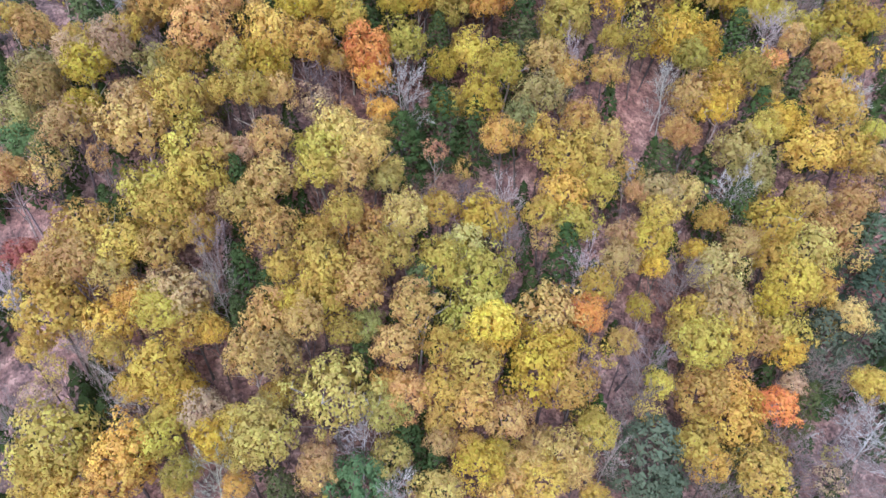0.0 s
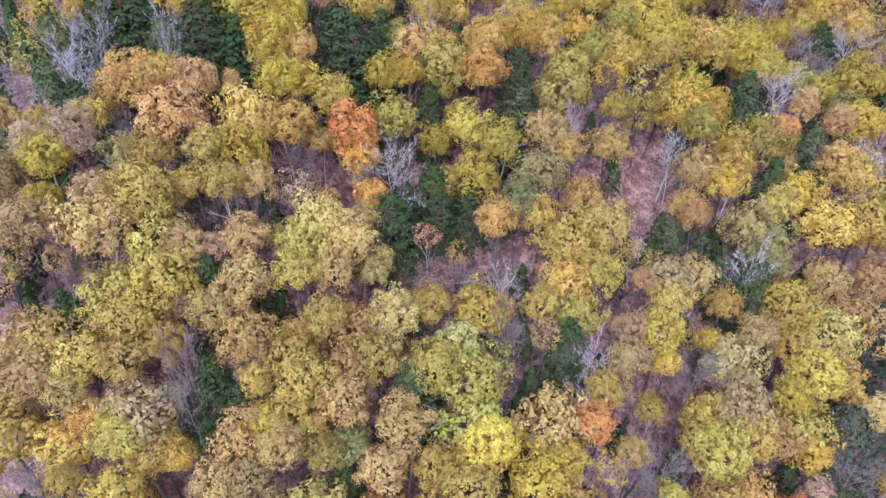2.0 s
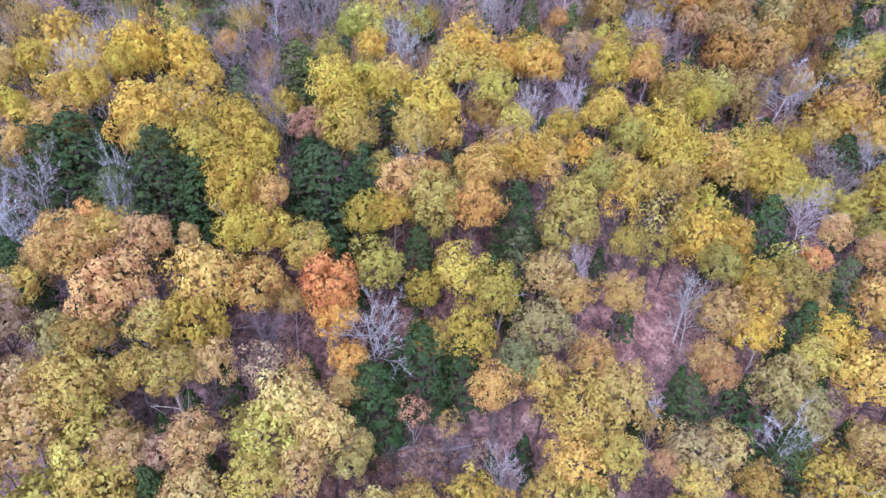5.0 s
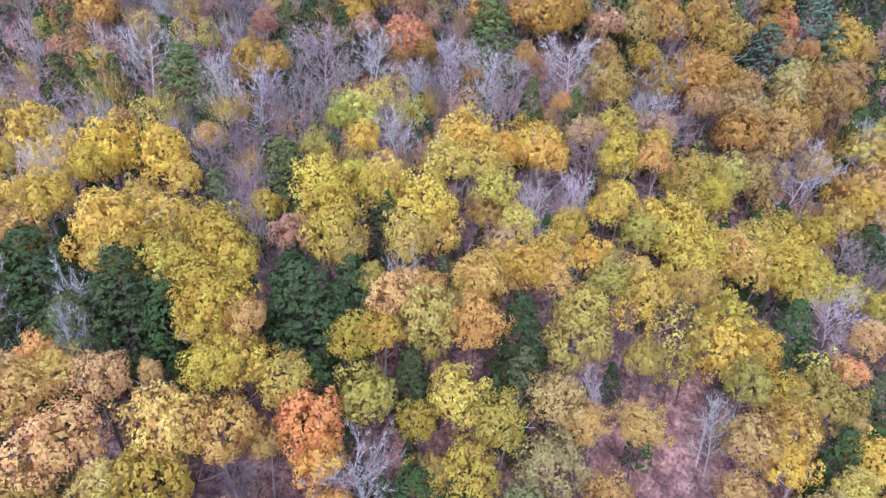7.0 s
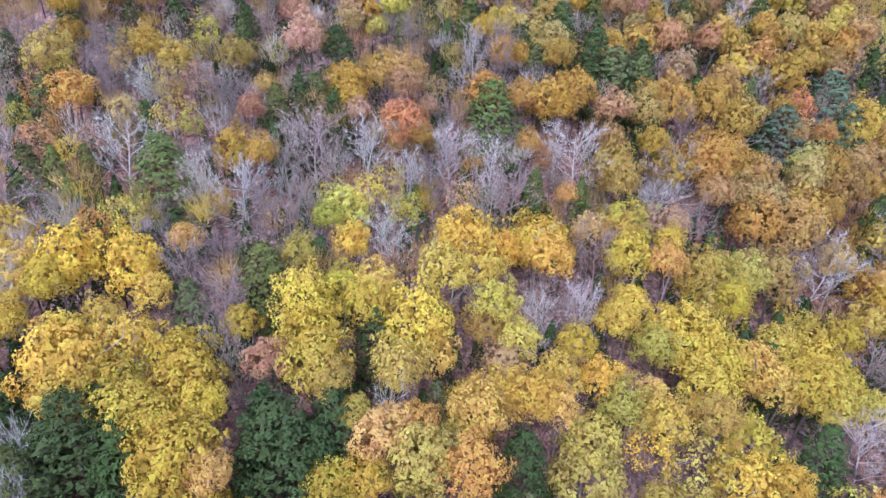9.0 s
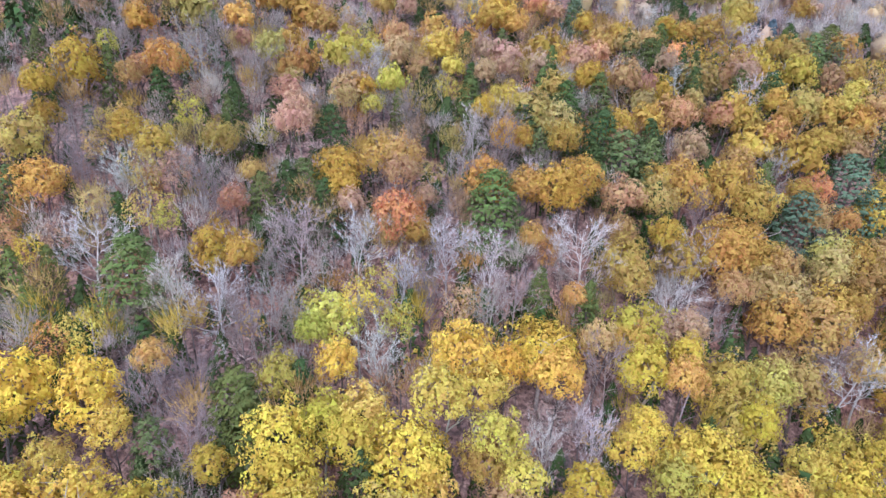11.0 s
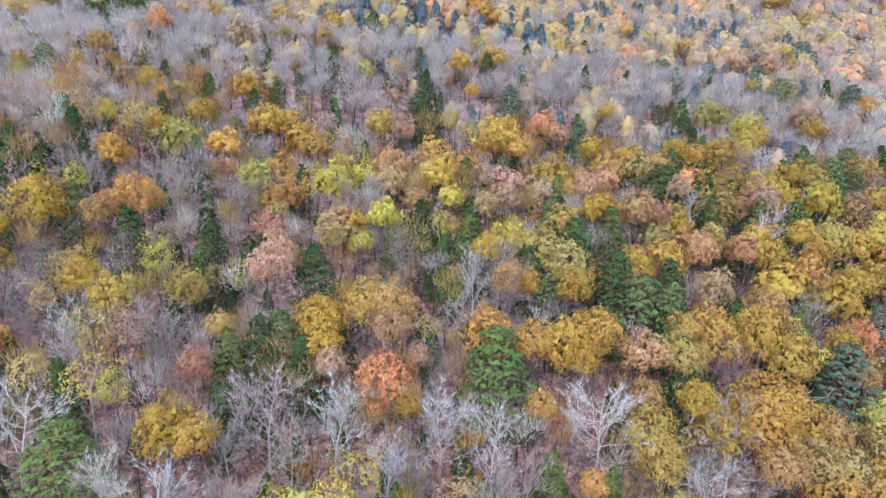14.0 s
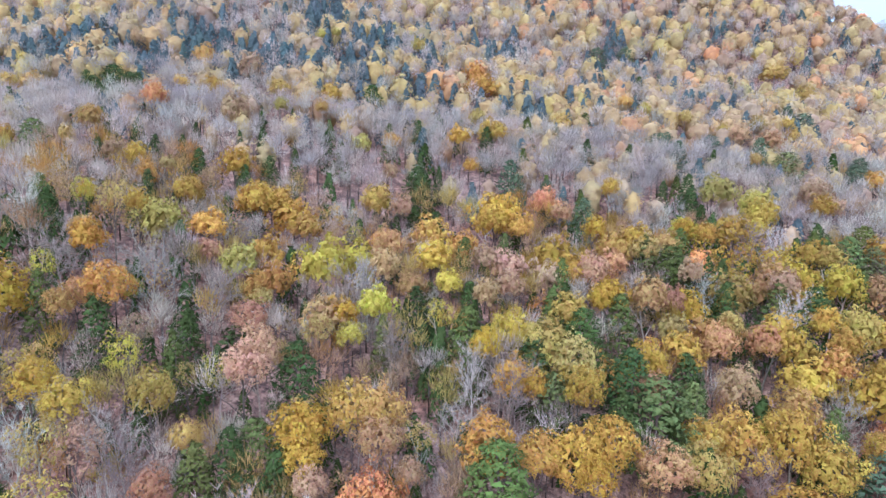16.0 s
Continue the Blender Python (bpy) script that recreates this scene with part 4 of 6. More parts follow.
bare("grey", -16.8, 95.5, 2.4, 12.8)
leafy("ochre+tan", 27.3, 95.0, 3.4, 14.1)
bare("white", -43.3, 99.8, 3.0, 13.3)
leafy("tan+pink", 15.0, 95.6, 2.9, 14.4)
leafy("tan+olive", 32.6, 96.2, 3.0, 14.6)
leafy("ochre", -36.3, 98.7, 2.7, 14.4)
leafy("tan", -30.8, 97.8, 2.3, 11.7)
needle("hemlock", 47.5, 98.0, 3.0, 12.6)
leafy("tan", -1.3, 95.3, 3.2, 14.3)
needle("pine", 2.8, 95.8, 1.8, 10.4, pine=True)
leafy("ochre", -49.1, 101.8, 2.8, 14.1)
leafy("ochre+amber", -40.9, 100.4, 4.1, 14.1)
leafy("gold", 10.5, 96.6, 3.3, 14.1)
leafy("ochre+gold", 38.0, 98.2, 4.6, 13.1)
leafy("ochre+gold", 6.1, 96.6, 4.3, 13.1)
leafy("ochre", -10.4, 97.2, 3.7, 15.4)
leafy("lime+olive", 22.8, 97.2, 3.4, 13.8)
bare("white", 54.5, 100.0, 4.5, 13.1)
leafy("olive", 65.4, 99.7, 3.6, 13.4)
leafy("tan", 26.4, 98.5, 3.0, 12.9)
leafy("pale+ochre", -17.9, 99.9, 2.3, 12.0)
leafy("lime+gold", -27.2, 101.3, 2.4, 12.1)
needle("pine", -23.5, 101.0, 2.4, 11.7, pine=True)
leafy("tan+ochre", 16.1, 99.3, 3.0, 13.1)
leafy("pale+olive", 61.4, 102.4, 3.0, 14.2)
bare("mauve", -20.4, 100.9, 2.4, 13.5)
leafy("ochre", -36.0, 103.1, 4.3, 14.6)
leafy("ochre", 20.8, 99.5, 2.9, 13.7)
leafy("rust+pink", 10.0, 100.0, 3.0, 13.6)
needle("hemlock", -4.0, 100.0, 3.0, 12.3)
leafy("ochre+amber", 3.1, 100.4, 2.9, 12.9)
leafy("ochre+lime", 33.9, 102.0, 4.2, 14.5)
leafy("olive+pale", 51.6, 104.0, 4.2, 13.8)
leafy("ochre", -11.5, 101.2, 3.4, 14.4)
leafy("lime", 58.0, 104.9, 2.7, 13.8)
leafy("tan", 43.1, 103.3, 3.2, 13.2)
leafy("ochre+pale", -30.4, 104.4, 3.9, 13.4)
leafy("ochre", -5.0, 101.5, 3.3, 14.2)
leafy("ochre", 18.0, 101.5, 2.9, 14.3)
leafy("ochre+gold", 48.3, 104.7, 4.4, 14.0)
leafy("lime", 11.3, 102.2, 3.0, 12.8)
bare("mauve", 63.5, 106.0, 2.9, 13.1)
leafy("gold", -47.3, 108.4, 4.7, 14.1)
leafy("gold+ochre", 0.2, 103.3, 5.5, 15.0)
bare("mauve", -24.9, 105.3, 2.6, 13.1)
needle("cedar", -15.0, 103.8, 3.0, 12.0)
leafy("ochre+pink", 7.9, 103.2, 3.0, 14.4)
leafy("tan", 40.9, 105.3, 4.3, 14.6)
leafy("gold", 73.1, 103.9, 2.4, 14.1)
leafy("lime", 9.5, 103.8, 3.0, 14.6)
leafy("ochre", -8.1, 104.4, 3.4, 14.5)
leafy("pale", 54.8, 108.7, 3.4, 13.8)
leafy("olive", 28.5, 105.3, 3.1, 14.0)
leafy("ochre+gold", 36.6, 105.7, 5.8, 13.2)
needle("cedar", -16.8, 105.7, 3.6, 12.6)
bare("mauve", -20.8, 107.5, 2.6, 13.3)
leafy("ochre+amber", -4.5, 106.1, 3.9, 13.5)
bare("grey", 64.6, 109.6, 2.7, 12.9)
leafy("pink+orange", -37.2, 109.8, 2.2, 12.6, thin=True)
leafy("olive+ochre", 70.2, 107.6, 5.0, 14.6)
leafy("tan+ochre", 24.6, 107.0, 3.1, 13.9)
leafy("lime", -33.2, 110.0, 2.6, 14.4, thin=True)
bare("white", 14.9, 106.6, 2.1, 13.0)
leafy("ochre", 52.1, 111.6, 4.6, 13.0)
leafy("ochre+gold", 33.5, 108.2, 5.3, 14.1)
leafy("amber", -26.9, 110.0, 2.4, 11.3)
leafy("ochre+amber", 3.3, 107.7, 3.6, 14.7)
leafy("olive", -13.1, 108.2, 2.7, 15.0)
needle("hemlock", -10.9, 108.4, 2.5, 11.9)
bare("mauve", 61.7, 112.6, 3.7, 13.6)
bare("mauve", -46.6, 113.5, 4.8, 13.0)
bare("white", 20.2, 108.1, 2.3, 13.6)
leafy("amber+ochre", 48.5, 112.7, 3.6, 14.7)
leafy("gold+pale", 31.2, 109.8, 3.8, 12.4)
leafy("pale+ochre", 58.3, 114.6, 3.1, 14.4)
leafy("gold+amber", 8.1, 109.7, 3.7, 15.0)
needle("cedar", -41.5, 114.2, 2.3, 11.2)
needle("hemlock", 66.0, 113.7, 3.7, 13.6)
leafy("gold", -7.1, 110.4, 2.7, 13.1)
leafy("gold", 26.8, 110.7, 2.8, 14.0)
leafy("ochre", 40.8, 112.6, 3.0, 15.8)
leafy("lime+pale", 55.0, 116.4, 4.3, 13.0)
bare("white", 72.1, 113.5, 3.8, 14.0)
bare("white", -2.4, 112.4, 3.3, 12.9)
leafy("tan", 63.3, 117.5, 3.2, 14.5)
bare("mauve", -18.9, 114.7, 2.4, 13.8)
leafy("olive+lime", 39.2, 114.4, 4.5, 15.2)
needle("cedar", -48.7, 118.3, 2.8, 11.3)
leafy("lime", -10.9, 113.9, 2.5, 13.2)
needle("cedar", -45.1, 117.9, 2.4, 11.9)
leafy("gold+pale", 5.8, 113.6, 4.2, 15.0)
leafy("gold", 10.9, 114.1, 2.8, 13.5)
leafy("tan+pink", 32.0, 114.4, 2.9, 14.6)
leafy("gold+amber", 16.9, 114.0, 3.9, 15.0)
bare("white", -26.8, 117.1, 2.9, 13.2)
leafy("tan", 72.5, 115.7, 3.2, 14.4)
leafy("ochre", -43.7, 119.0, 2.1, 12.3, thin=True)
bare("white", -22.1, 117.0, 3.5, 13.5)
needle("cedar", -41.6, 119.0, 1.9, 11.7)
bare("grey", -16.4, 116.5, 2.5, 13.0)
leafy("lime", -1.5, 115.0, 2.5, 14.2, thin=True)
leafy("lime", -9.0, 116.8, 3.9, 14.2)
bare("grey", -13.6, 117.4, 3.0, 12.7)
leafy("ochre+pink", -48.9, 121.0, 3.0, 14.2, thin=True)
needle("cedar", -32.4, 119.4, 4.5, 13.6)
leafy("lime+pale", -6.1, 116.5, 2.6, 13.8, thin=True)
leafy("ochre", 68.6, 119.9, 3.2, 14.1)
leafy("gold", 27.8, 116.6, 3.9, 14.7)
leafy("olive+lime", 45.5, 120.1, 4.2, 13.9)
bare("mauve", 23.6, 117.1, 2.9, 13.7)
leafy("gold+ochre", 15.6, 117.7, 5.4, 14.3)
bare("white", -38.5, 122.1, 4.7, 13.1)
leafy("pink", -29.7, 121.3, 2.2, 11.1, thin=True)
leafy("pink", -43.0, 123.0, 2.2, 12.7, thin=True)
leafy("olive+lime", 40.0, 119.7, 4.1, 13.9)
leafy("ochre+tan", 72.1, 119.8, 5.4, 15.1)
leafy("gold", 33.7, 118.4, 2.6, 14.9)
leafy("tan+ochre", 51.8, 123.0, 4.4, 14.0)
leafy("lime", -53.0, 124.9, 2.2, 13.6, thin=True)
leafy("rust+pink", 22.8, 118.8, 2.5, 14.6)
leafy("gold+amber", -20.0, 121.8, 2.7, 14.6)
leafy("pink", 5.9, 120.2, 2.6, 14.5, thin=True)
bare("grey", -11.1, 122.0, 2.6, 13.8)
leafy("ochre", 27.5, 120.0, 3.0, 13.7)
leafy("tan", 49.8, 124.2, 2.8, 13.9)
bare("mauve", 2.2, 121.8, 3.1, 12.8)
leafy("lime+pale", -4.1, 122.4, 3.1, 13.5, thin=True)
leafy("gold", -24.2, 123.7, 3.6, 13.9)
bare("grey", -17.5, 123.5, 2.6, 12.8)
bare("white", -1.9, 123.2, 3.2, 12.6)
bare("grey", 9.2, 121.5, 3.2, 12.5)
bare("white", 59.8, 126.5, 5.0, 13.2)
leafy("pale+olive", -39.9, 127.1, 2.7, 14.3, thin=True)
leafy("tan", 63.0, 126.4, 3.4, 15.0)
leafy("pink", 31.7, 122.5, 2.5, 13.6)
leafy("lime", -31.1, 126.8, 2.0, 12.1, thin=True)
bare("mauve", 12.5, 123.0, 3.2, 13.7)
leafy("pink", 35.6, 122.8, 3.1, 14.8)
leafy("tan+ochre", 71.6, 124.2, 5.0, 14.1)
leafy("gold+lime", 28.9, 122.7, 4.8, 13.6)
leafy("pale+lime", -33.6, 127.4, 3.3, 13.8, thin=True)
bare("mauve", 57.4, 127.4, 4.0, 14.1)
needle("hemlock", -37.3, 128.0, 2.3, 10.8)
bare("grey", -14.7, 126.5, 4.9, 13.3)
bare("white", -7.6, 126.7, 4.4, 13.2)
leafy("gold+amber", -48.2, 130.3, 3.8, 14.0)
needle("pine", -52.1, 130.6, 2.6, 11.4, pine=True)
leafy("orange+amber", 20.8, 125.3, 2.3, 11.6)
needle("cedar", 22.8, 124.9, 2.2, 11.4)
needle("cedar", 16.4, 125.6, 2.2, 11.2)
leafy("red+rust", -23.1, 129.3, 2.2, 12.0)
bare("grey", -59.6, 132.6, 2.8, 12.3)
leafy("pink", -30.6, 131.1, 2.8, 13.7, thin=True)
bare("white", 71.1, 127.5, 2.7, 12.7)
leafy("pale", -34.9, 131.6, 2.8, 14.2, thin=True)
leafy("amber+gold", 0.4, 128.8, 2.3, 12.4)
bare("white", 9.9, 127.6, 3.3, 12.6)
bare("mauve", -26.1, 131.5, 3.4, 13.0)
bare("mauve", 41.2, 128.2, 3.2, 12.8)
leafy("tan+ochre", 28.8, 127.5, 3.4, 14.7)
bare("white", 4.5, 129.1, 4.5, 12.6)
leafy("ochre", 51.2, 130.7, 5.1, 14.6)
bare("white", 35.5, 127.8, 3.5, 13.0)
bare("mauve", -44.3, 133.6, 2.8, 12.7)
leafy("ochre+pale", 58.7, 131.2, 6.3, 14.5)
bare("white", -40.6, 133.8, 3.9, 12.5)
leafy("lime+ochre", 73.1, 129.4, 5.1, 14.5)
bare("grey", -28.3, 134.3, 2.9, 13.8)
leafy("orange", -2.5, 131.9, 4.1, 13.8)
leafy("tan", 44.6, 131.1, 3.1, 14.6)
needle("cedar", -20.9, 134.0, 2.8, 11.4)
leafy("pink", -8.9, 132.9, 2.4, 12.0)
bare("white", 73.6, 130.0, 2.7, 13.5)
leafy("amber", 18.0, 129.8, 1.6, 12.9, thin=True)
leafy("ochre+pale", -52.5, 135.9, 4.3, 13.9)
needle("hemlock", -12.5, 134.7, 2.8, 11.4)
leafy("lime+ochre", -35.3, 136.2, 3.0, 15.0)
needle("hemlock", -17.8, 135.6, 2.8, 12.4)
leafy("olive+tan", 50.1, 133.5, 3.7, 15.1)
leafy("pale", -43.7, 136.6, 2.1, 12.3, thin=True)
leafy("ochre", 60.7, 133.1, 4.7, 13.4)
bare("mauve", -57.0, 137.0, 2.8, 13.4)
needle("hemlock", -59.8, 137.3, 2.2, 10.8)
leafy("amber", 15.7, 131.5, 2.4, 12.8)
leafy("ochre", 64.2, 133.0, 3.4, 13.5)
leafy("ochre", 28.5, 131.0, 4.4, 13.9)
leafy("gold", -10.0, 135.8, 2.9, 12.4)
leafy("lime", 77.2, 130.9, 3.4, 13.1)
leafy("tan", 55.1, 134.4, 3.7, 14.7)
leafy("ochre+gold", -39.5, 137.6, 3.0, 14.4)
bare("white", 22.6, 131.6, 4.7, 13.5)
leafy("ochre+pale", -23.0, 137.4, 2.2, 12.0)
bare("mauve", -47.7, 138.3, 2.9, 13.0)
needle("hemlock", 72.8, 133.1, 3.3, 12.9)
leafy("pink+rust", 1.2, 135.4, 2.0, 11.7)
needle("cedar", -16.0, 138.4, 3.5, 11.0)
leafy("pink+orange", -2.2, 136.5, 3.0, 14.4)
bare("white", 40.2, 134.2, 3.6, 13.7)
leafy("ochre+pale", -27.7, 139.7, 3.1, 15.1)
leafy("gold+ochre", -51.5, 139.3, 2.6, 12.4)
leafy("ochre+amber", 44.8, 135.7, 4.2, 15.2)
leafy("gold", -11.2, 139.2, 4.0, 13.9)
needle("cedar", 10.8, 135.2, 5.0, 14.8)
leafy("ochre+tan", 68.0, 136.0, 4.2, 14.3)
leafy("ochre+gold", 38.8, 135.4, 4.6, 13.8)
leafy("lime+tan", -44.4, 141.5, 2.2, 12.5, thin=True)
leafy("gold", 21.1, 135.0, 2.5, 14.5)
leafy("tan", 29.1, 134.5, 2.4, 12.3)
bare("mauve", -5.0, 140.2, 2.4, 13.5)
leafy("gold", -53.0, 141.2, 2.8, 15.6)
leafy("gold", 36.0, 136.1, 2.8, 13.9)
leafy("tan", 55.1, 137.9, 3.2, 13.8)
leafy("ochre", 72.2, 136.3, 3.2, 13.4)
leafy("pale", 2.1, 139.5, 2.2, 12.6, thin=True)
leafy("lime", -33.3, 143.5, 2.5, 13.3, thin=True)
leafy("tan", -42.7, 142.8, 2.2, 11.5, thin=True)
leafy("pink", -18.9, 143.6, 3.1, 14.8)
leafy("tan", 63.0, 138.2, 3.7, 13.6)
leafy("tan+amber", -2.4, 141.1, 3.6, 14.7)
leafy("amber+ochre", -6.0, 142.7, 4.1, 15.2)
leafy("tan", -26.1, 145.3, 1.8, 12.2, thin=True)
leafy("amber", 15.3, 138.2, 3.5, 13.2)
leafy("ochre", 52.6, 139.3, 4.3, 13.5)
leafy("ochre", 67.3, 139.5, 3.8, 14.5)
leafy("gold+amber", 10.1, 140.2, 4.1, 12.5)
bare("mauve", -50.8, 144.1, 2.6, 13.8)
needle("cedar", -28.6, 146.7, 2.1, 11.9)
leafy("tan", 71.0, 139.6, 3.2, 14.6)
leafy("rust+pink", -18.3, 147.3, 2.8, 15.5)
leafy("lime", -23.5, 147.5, 2.3, 10.3, thin=True)
bare("grey", 5.8, 142.5, 3.0, 12.5)
leafy("ochre", 48.9, 140.5, 6.0, 13.4)
leafy("amber+ochre", 19.7, 138.9, 4.0, 14.8)
leafy("lime+olive", 64.0, 141.1, 3.8, 12.5)
leafy("tan+rust", 30.3, 139.3, 3.7, 13.9)
needle("hemlock", -13.6, 147.9, 3.7, 12.5)
needle("hemlock", 35.8, 140.9, 3.0, 12.8)
leafy("olive", 35.1, 140.9, 3.6, 13.9)
leafy("pink", -33.6, 149.0, 2.3, 12.6, thin=True)
leafy("gold+ochre", 23.9, 139.8, 3.7, 13.8)
needle("hemlock", -39.2, 148.6, 3.0, 12.1)
leafy("tan", 74.3, 140.9, 3.2, 13.9)
leafy("gold", -50.3, 147.1, 4.5, 13.8)
leafy("tan", -43.5, 148.4, 2.3, 12.2)
bare("mauve", 43.7, 142.8, 2.8, 12.9)
needle("hemlock", -28.8, 151.4, 2.2, 10.3)
leafy("pale", -12.0, 152.1, 2.5, 12.1, thin=True)
leafy("red+pink", -20.8, 153.1, 2.9, 13.7)
needle("cedar", -46.6, 149.2, 2.1, 12.0)
bare("white", 8.6, 146.3, 3.1, 13.6)
leafy("amber", -39.6, 151.4, 3.8, 14.5)
leafy("tan", 63.1, 145.0, 2.5, 13.2)
leafy("ochre", 53.5, 146.0, 4.4, 14.1)
needle("spruce", 60.9, 145.8, 4.5, 13.5, pine=True)
needle("cedar", -56.5, 148.8, 2.1, 11.2)
leafy("amber", 67.8, 144.4, 2.4, 13.0)
leafy("lime", -7.9, 153.7, 2.2, 12.1)
leafy("gold+ochre", 21.7, 144.4, 3.1, 14.9)
bare("mauve", -0.9, 152.1, 2.9, 12.6)
leafy("ochre", 36.7, 145.0, 2.7, 14.0)
bare("mauve", 12.3, 146.3, 3.7, 13.6)
leafy("amber+pink", -43.5, 152.3, 2.4, 12.2)
needle("pine", 18.4, 145.8, 3.0, 12.1, pine=True)
leafy("pink+pale", -11.7, 156.2, 3.5, 14.5)
leafy("lime", -37.9, 154.4, 2.0, 10.8, thin=True)
leafy("ochre", 16.0, 146.3, 2.1, 12.6)
leafy("ochre+gold", 13.3, 147.2, 3.1, 13.7)
leafy("gold", -9.2, 156.5, 2.5, 12.3)
needle("pine", 31.3, 146.2, 4.9, 14.7, pine=True)
needle("hemlock", 27.1, 146.6, 2.4, 11.1)
needle("cedar", -3.6, 155.3, 2.0, 11.0)
leafy("ochre+tan", 78.9, 145.7, 2.8, 14.3)
leafy("lime", -47.9, 152.3, 1.9, 11.9, thin=True)
leafy("amber+ochre", 42.4, 147.5, 4.5, 13.4)
leafy("ochre", 50.1, 148.9, 4.5, 13.6)
leafy("olive+pale", -21.6, 158.6, 2.1, 12.3)
bare("grey", -36.2, 156.5, 3.6, 13.8)
bare("mauve", -28.8, 158.5, 3.7, 12.2)
leafy("gold", 10.2, 149.9, 2.4, 13.3)
needle("spruce", 73.3, 147.4, 3.2, 12.9, pine=True)
leafy("lime", -4.8, 158.2, 2.9, 15.1)
leafy("amber", -22.5, 160.7, 2.7, 12.5)
leafy("ochre", 62.2, 149.0, 2.8, 13.6)
leafy("gold+ochre", 76.1, 148.1, 5.2, 13.7)
needle("cedar", 7.9, 153.3, 3.4, 13.9)
leafy("rust", 31.4, 148.6, 2.1, 13.1)
needle("pine", 36.9, 149.3, 2.8, 12.8, pine=True)
leafy("gold+ochre", -44.4, 156.1, 2.8, 14.3)
bare("grey", -46.9, 155.2, 2.8, 13.5)
leafy("amber", -20.6, 162.3, 3.3, 13.7)
needle("hemlock", 16.5, 151.4, 3.3, 12.1)
needle("hemlock", 28.9, 149.6, 3.7, 14.3)
needle("cedar", 57.4, 151.7, 2.6, 11.8)
leafy("orange", 65.7, 150.6, 4.0, 14.2)
leafy("lime+amber", 4.4, 157.3, 2.3, 13.4, thin=True)
bare("grey", -40.5, 159.5, 3.6, 11.9)
leafy("olive+ochre", -26.2, 164.3, 3.3, 12.8)
leafy("olive", 22.3, 151.6, 3.9, 14.1)
leafy("lime+ochre", 14.1, 154.7, 3.5, 13.6)
leafy("tan", 53.3, 153.1, 3.4, 13.9)
bare("grey", 59.5, 152.4, 2.7, 13.8)
bare("mauve", -35.7, 162.6, 3.1, 13.3)
needle("hemlock", 0.6, 161.3, 2.8, 11.5)
bare("grey", -10.2, 165.5, 3.9, 12.7)
leafy("ochre+olive", 18.0, 154.5, 5.5, 13.7)
leafy("pink", 45.4, 154.5, 3.4, 14.3)
needle("spruce", 72.3, 152.8, 4.6, 14.0, pine=True)
bare("white", -6.9, 165.4, 2.8, 13.1)
needle("hemlock", 38.1, 154.3, 2.9, 12.5)
leafy("amber", -23.7, 169.1, 3.4, 14.4)
leafy("rust", -31.3, 166.2, 2.4, 12.3)
leafy("lime", -14.7, 169.2, 4.7, 13.0)
leafy("tan", -46.8, 159.4, 2.2, 11.5)
leafy("gold+ochre", 32.3, 153.0, 3.8, 14.2)
leafy("ochre+pink", -0.5, 164.9, 2.8, 13.0)
leafy("pink+pale", -4.5, 167.1, 2.8, 13.7)
needle("hemlock", 23.9, 155.6, 3.8, 13.4)
leafy("ochre+gold", 65.0, 155.0, 4.2, 15.0)
needle("cedar", 2.4, 165.9, 2.2, 10.2)
leafy("pale+pink", 10.9, 160.7, 2.3, 12.6)
needle("hemlock", -51.6, 159.4, 2.5, 12.3)
leafy("orange+gold", -32.9, 170.0, 3.4, 15.2)
bare("grey", -54.4, 158.8, 3.5, 12.1)
needle("hemlock", 8.6, 162.8, 2.4, 11.7)
leafy("lime", 5.4, 166.4, 2.4, 12.0)
leafy("ochre", 38.4, 157.7, 3.4, 14.5)
leafy("olive+gold", 22.7, 159.4, 3.1, 13.2)
leafy("olive+ochre", -39.8, 168.7, 3.9, 14.2)
bare("mauve", -27.7, 173.9, 4.1, 13.1)
bare("white", -55.3, 160.5, 2.3, 12.9)
leafy("lime", -10.1, 176.7, 4.3, 13.5)
leafy("orange+rust", -5.1, 174.9, 3.1, 14.3)
leafy("pink", 14.7, 162.9, 2.7, 13.6)
leafy("ochre", 70.3, 158.3, 3.5, 15.1)
needle("cedar", 20.9, 162.7, 2.4, 11.3)
leafy("pale+ochre", -19.3, 177.9, 3.0, 14.0)
needle("cedar", -55.0, 163.1, 2.1, 11.3)
leafy("rust+tan", 45.3, 161.3, 3.0, 12.8)
leafy("pale", -46.0, 166.2, 2.7, 13.0, thin=True)
leafy("ochre+gold", 57.9, 159.4, 4.8, 14.6)
leafy("ochre", -43.7, 168.8, 2.2, 12.7)
leafy("amber", -6.6, 179.1, 2.5, 12.9)
leafy("lime+gold", 2.8, 174.7, 3.6, 13.6)
leafy("orange+ochre", 62.2, 159.6, 3.0, 13.4)
needle("cedar", 30.9, 161.9, 3.1, 13.0)
leafy("olive", 38.2, 161.1, 2.7, 15.0)
leafy("tan+pink", 76.0, 159.1, 3.0, 13.4)
leafy("lime", -50.6, 166.7, 2.1, 11.9, thin=True)
leafy("gold", 28.0, 163.0, 2.4, 13.8)
leafy("gold", -52.1, 169.3, 1.6, 11.4)
leafy("ochre", -39.2, 177.8, 3.0, 14.2)
leafy("olive+ochre", 74.3, 160.3, 3.0, 13.4)
leafy("amber+tan", 45.8, 163.4, 4.5, 13.3)
leafy("ochre", 58.4, 162.9, 3.3, 13.5)
leafy("ochre", -29.0, 183.2, 3.6, 14.6)
leafy("pale", 48.5, 163.9, 2.4, 13.5)
